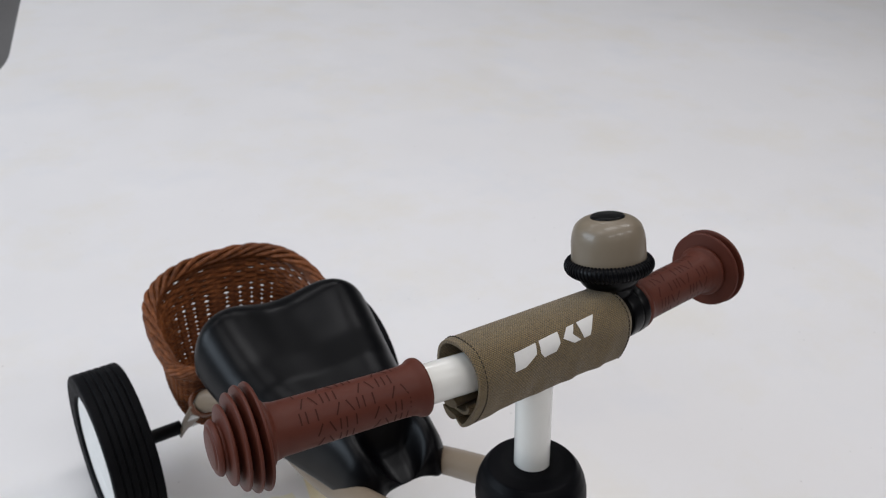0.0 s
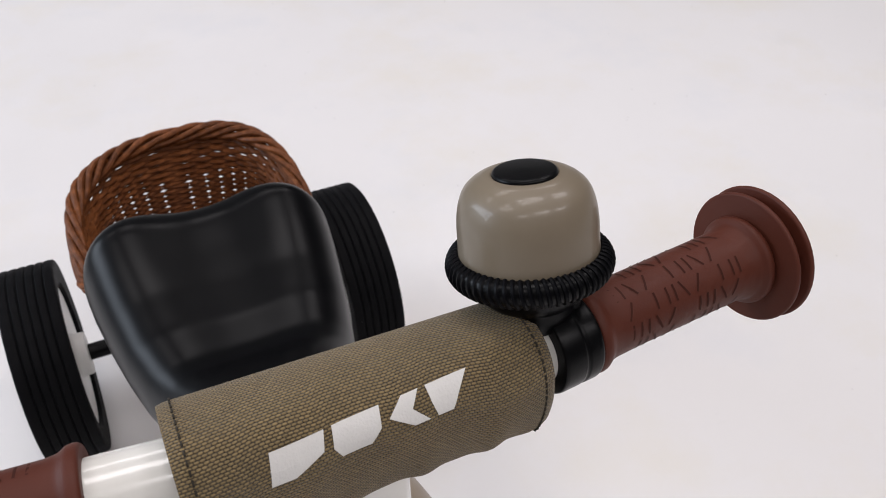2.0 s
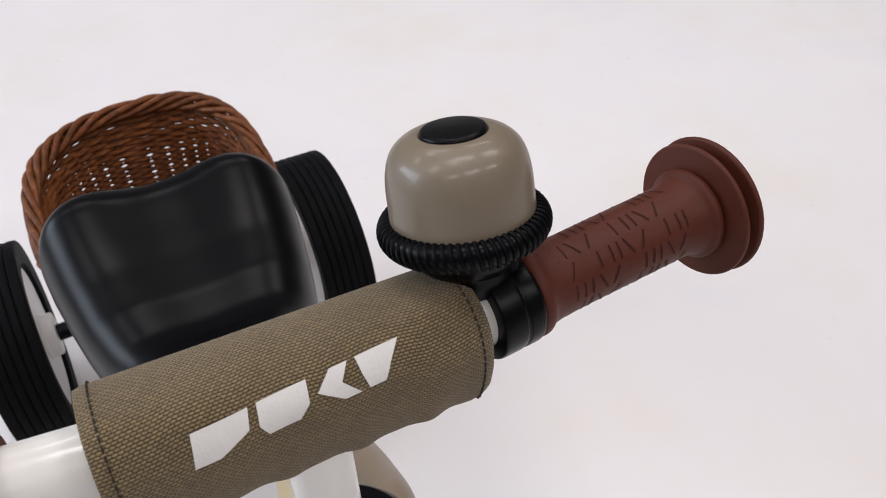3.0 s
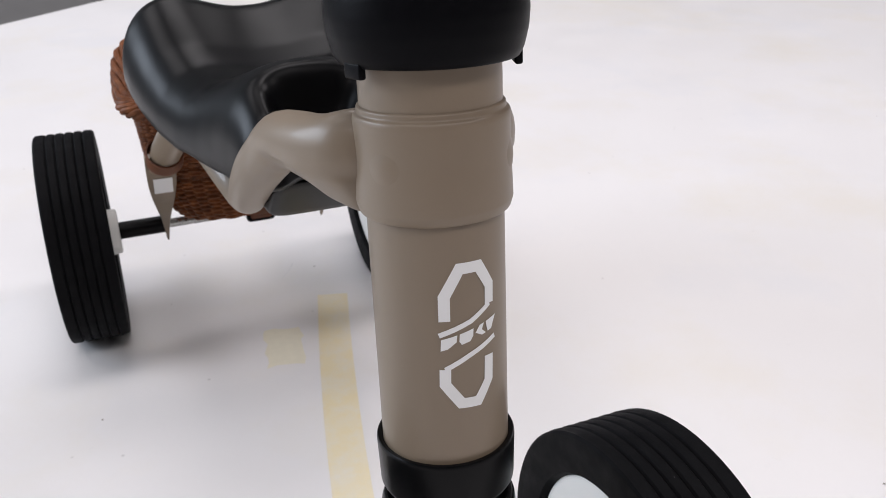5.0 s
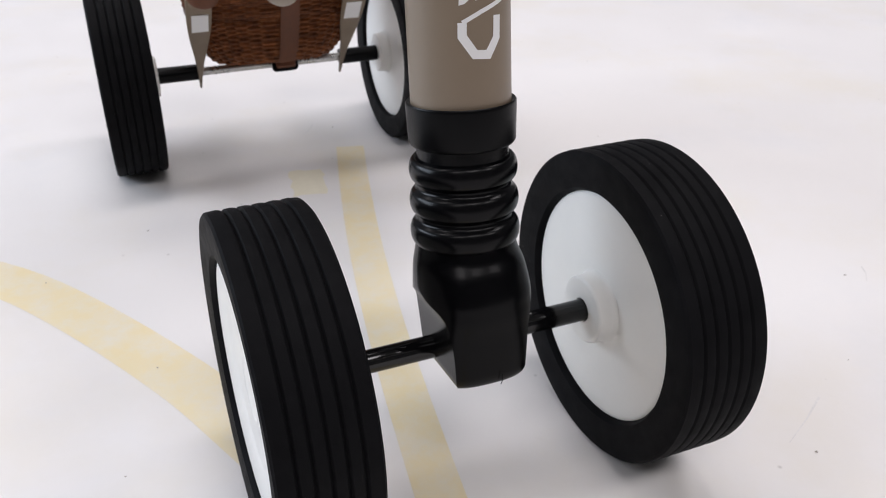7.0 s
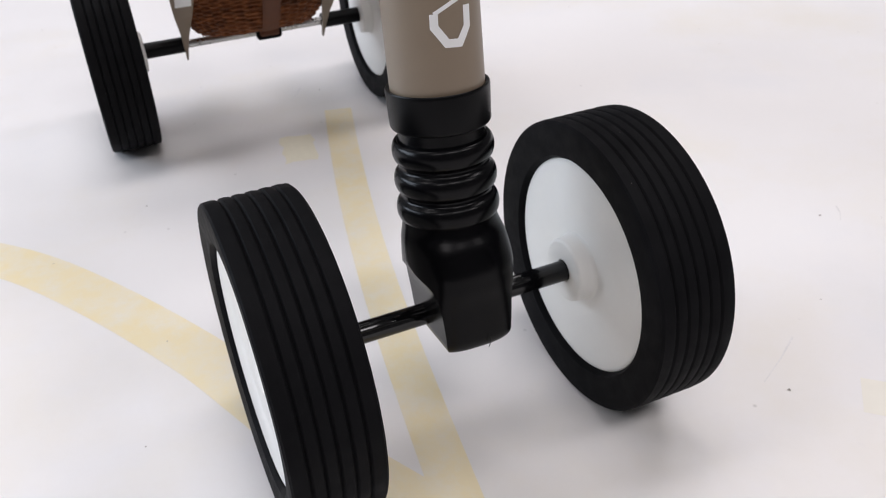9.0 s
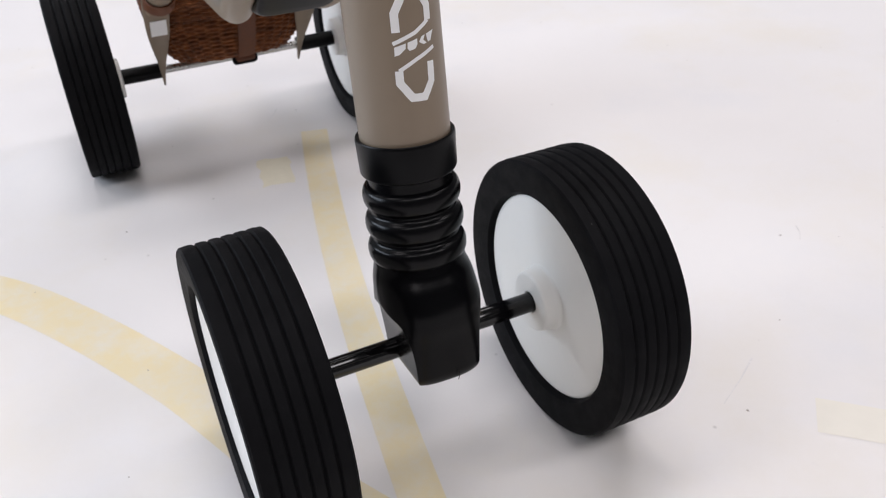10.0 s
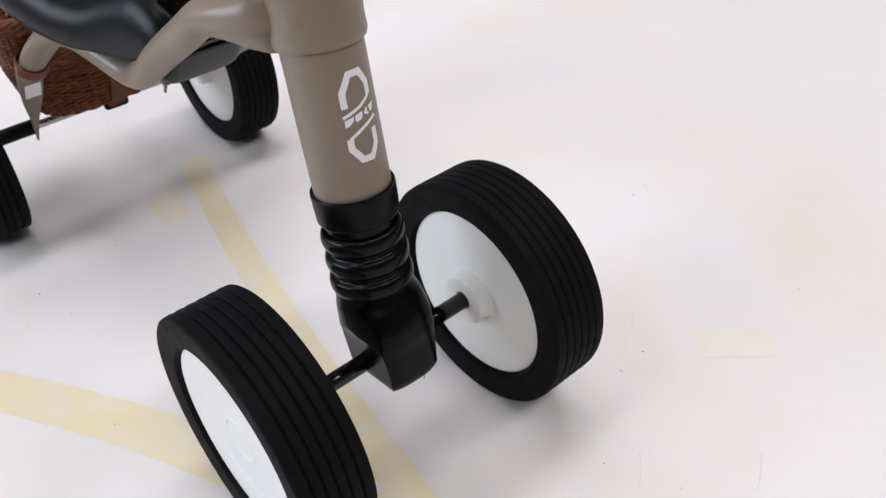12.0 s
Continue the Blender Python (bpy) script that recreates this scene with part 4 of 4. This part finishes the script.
    for y, w, hi, lo in spline(rows, 3):
        loop = []
        slant = 0.9 * max(0.0, 1 - (y - 0.18) / 0.09)
        for k in range(40):
            a = 2 * math.pi * k / 40
            ca, sa = math.cos(a), math.sin(a)
            z = (hi + lo) / 2 + (hi - lo) / 2 * math.copysign(abs(sa) ** 0.4, sa)
            loop.append((-0.002 + w * math.copysign(abs(ca) ** 0.4, ca), y + (0.258 - z) * slant, z))
        loops.append(loop)
    bm = bmesh.new()
    rings(bm, loops)
    part("seat_underside", bm, SEAT, trike, "dark rounded plastic body under the seat", sharp=60)
    for side in (-1, 1):
        bolt = lathe(rounded([(0.0001, 0.0045), (0.0040, 0.0042), (0.0050, 0.0025), (0.0052, 0.0)], 0.0008, 2), 18, cap1=False)
        part("bolt", bolt, STEEL, trike, "domed steel bolt", frame_of((side * 0.054, 0.342, 0.2415), (side * 0.4, -0.6, -0.7)))


# ---------------------------------------------------------------- the basket
B_C = (0.003, 0.505)
# share of the height, half width, front, rear, middle
BASKET = np.array([(0.0, 0.0600, 0.476, 0.548, 0.512), (0.07, 0.0670, 0.471, 0.553, 0.508), (0.20, 0.0745, 0.465, 0.560, 0.502), (0.40, 0.0810, 0.458, 0.566, 0.492), (0.70, 0.0845, 0.446, 0.570, 0.476), (0.86, 0.0865, 0.436, 0.574, 0.466), (1.0, 0.0940, 0.424, 0.580, 0.4585)])


def basket_point(a, f, out=0.0):
    """A place on the basket's wall: the turn about its middle, the share of its height, the way out."""
    rx, y0, y1, yc = (float(np.interp(f, BASKET[:, 0], BASKET[:, k])) for k in range(1, 5))
    e = 2.6
    ca, sa = math.cos(a), math.sin(a)
    ry = (y1 - yc if sa > 0 else yc - y0) + out
    x = (rx + out) * math.copysign(abs(ca) ** (2 / e), ca) * (1 + 0.10 * f * max(0.0, sa))
    y = yc + ry * math.copysign(abs(sa) ** (2 / e), sa)
    # the rim rises towards the back and a little to one side
    z = 0.108 + 0.133 * f + f * f * (0.026 * (y - 0.4585) / 0.1227 + 0.0064 * ca)
    return (0.0015 + x, y, z)


def build_basket():
    basket = thing("wicker_basket", "brown woven wicker basket strapped behind the seat", "basket", (B_C[0], B_C[1], 0.106))
    off = Matrix.Translation((-B_C[0], -B_C[1], -0.106))
    stakes = 42
    for k in range(stakes):
        a = 2 * math.pi * (k + 0.5) / stakes
        part("stake", pipe([basket_point(a, f) for f in [i / 10 for i in range(11)]], 0.0021, 6), WICKER, basket, at=off)
    rows = 52
    for r in range(rows):
        f = 0.01 + 0.93 * r / (rows - 1)
        path = []
        n = stakes * 8
        mid_f = max(0.0, 1 - ((f - 0.54) / 0.28) ** 2)
        for i in range(n):
            a = 2 * math.pi * i / n
            back = min(1.0, max(0.0, (math.sin(a) - 0.62) / 0.2))
            # open slits between the stakes of the back, half way up
            slit = max(0.0, math.cos(stakes * a)) ** 3 * back * min(1.0, 1.8 * mid_f)
            wave = math.cos(stakes / 2 * a + (math.pi if r % 2 else 0)) * (0.0014 - 0.0010 * slit)
            rr = 0.0026 - 0.0017 * slit
            path.append((*basket_point(a, f + 0.003 * math.sin(3 * a + r), wave), rr, rr))
        part("weaver", pipe(path, 0.0023, 6, closed=True), WICKER, basket, at=off)
    for k in range(6):
        path = []
        n = 360
        for i in range(n):
            a = 2 * math.pi * i / n
            tw = a * 6 + k * 2 * math.pi / 6 + 0.35 * math.sin(5 * a + k)
            p = Vector(basket_point(a, 0.985, 0.001 + (0.0050 + 0.0008 * math.sin(7 * a + 2 * k)) * math.cos(tw)))
            p.z += 0.0052 * math.sin(tw)
            path.append(p)
        part("rim_strand", pipe(path, 0.0028, 8, closed=True), WICKER, basket, at=off)
    bm = bmesh.new()
    lo = [basket_point(2 * math.pi * i / 48, 0.0, -0.001) for i in range(48)]
    loops = [[(B_C[0] + (p[0] - B_C[0]) * q, B_C[1] + (p[1] - B_C[1]) * q, z) for p in lo] for q, z in ((1.0, 0.1095), (1.0, 0.1070), (0.96, 0.1058))]
    rings(bm, loops)
    part("bottom", bm, LEATHER, basket, "dark brown basket bottom", off)
    # front panel band and straps
    for side in (-1, 1):
        c = Vector((side * 0.0705, 0.4300, 0.1935))
        along = Vector((side * 0.05, 0.62, -0.76)).normalized()
        fm = frame_of(c, along)
        strap = lathe(rounded([(0.0134, -0.0065), (0.0150, -0.0065), (0.0150, 0.0065), (0.0134, 0.0065), (0.0134, -0.0064)], 0.0006, 2), 28, cap0=False, cap1=False)
        part("strap", strap, LEATHER, basket, "brown leather strap round the frame tube", off @ fm)
    at = off @ pose(0.011, 0.4985, 0.1040, -25, 0, 0)
    part("buckle", box(bmesh.new(), 0.0270, 0.011, 0.0280, None, 0.004), BLACK_CAP, basket, "dark buckle frame under the basket", at)
    band = [basket_point(-math.pi / 2 + 0.075, f, 0.0034) for f in [i / 10 for i in range(8)]]
    part("front_strap", pipe([(p[0], p[1], p[2], 0.0105, 0.0014) for p in band], 0.01, 12), LEATHER, basket, "brown leather strap down the basket front", off)
    part("buckle_strap", box(bmesh.new(), 0.0215, 0.014, 0.0235, None, 0.003), LEATHER, basket, "brown leather loop through the buckle", at)


def build_trike():
    trike = thing("ride_on_trike", "taupe ride-on with four wheels, black seat and brown grips", "ride-on toy")
    build_front(trike)
    build_handlebar(trike)
    build_frame(trike)
    build_seat(trike)
    build_wheels(trike)


build_setting()
build_floor_marks()
build_trike()
build_basket()
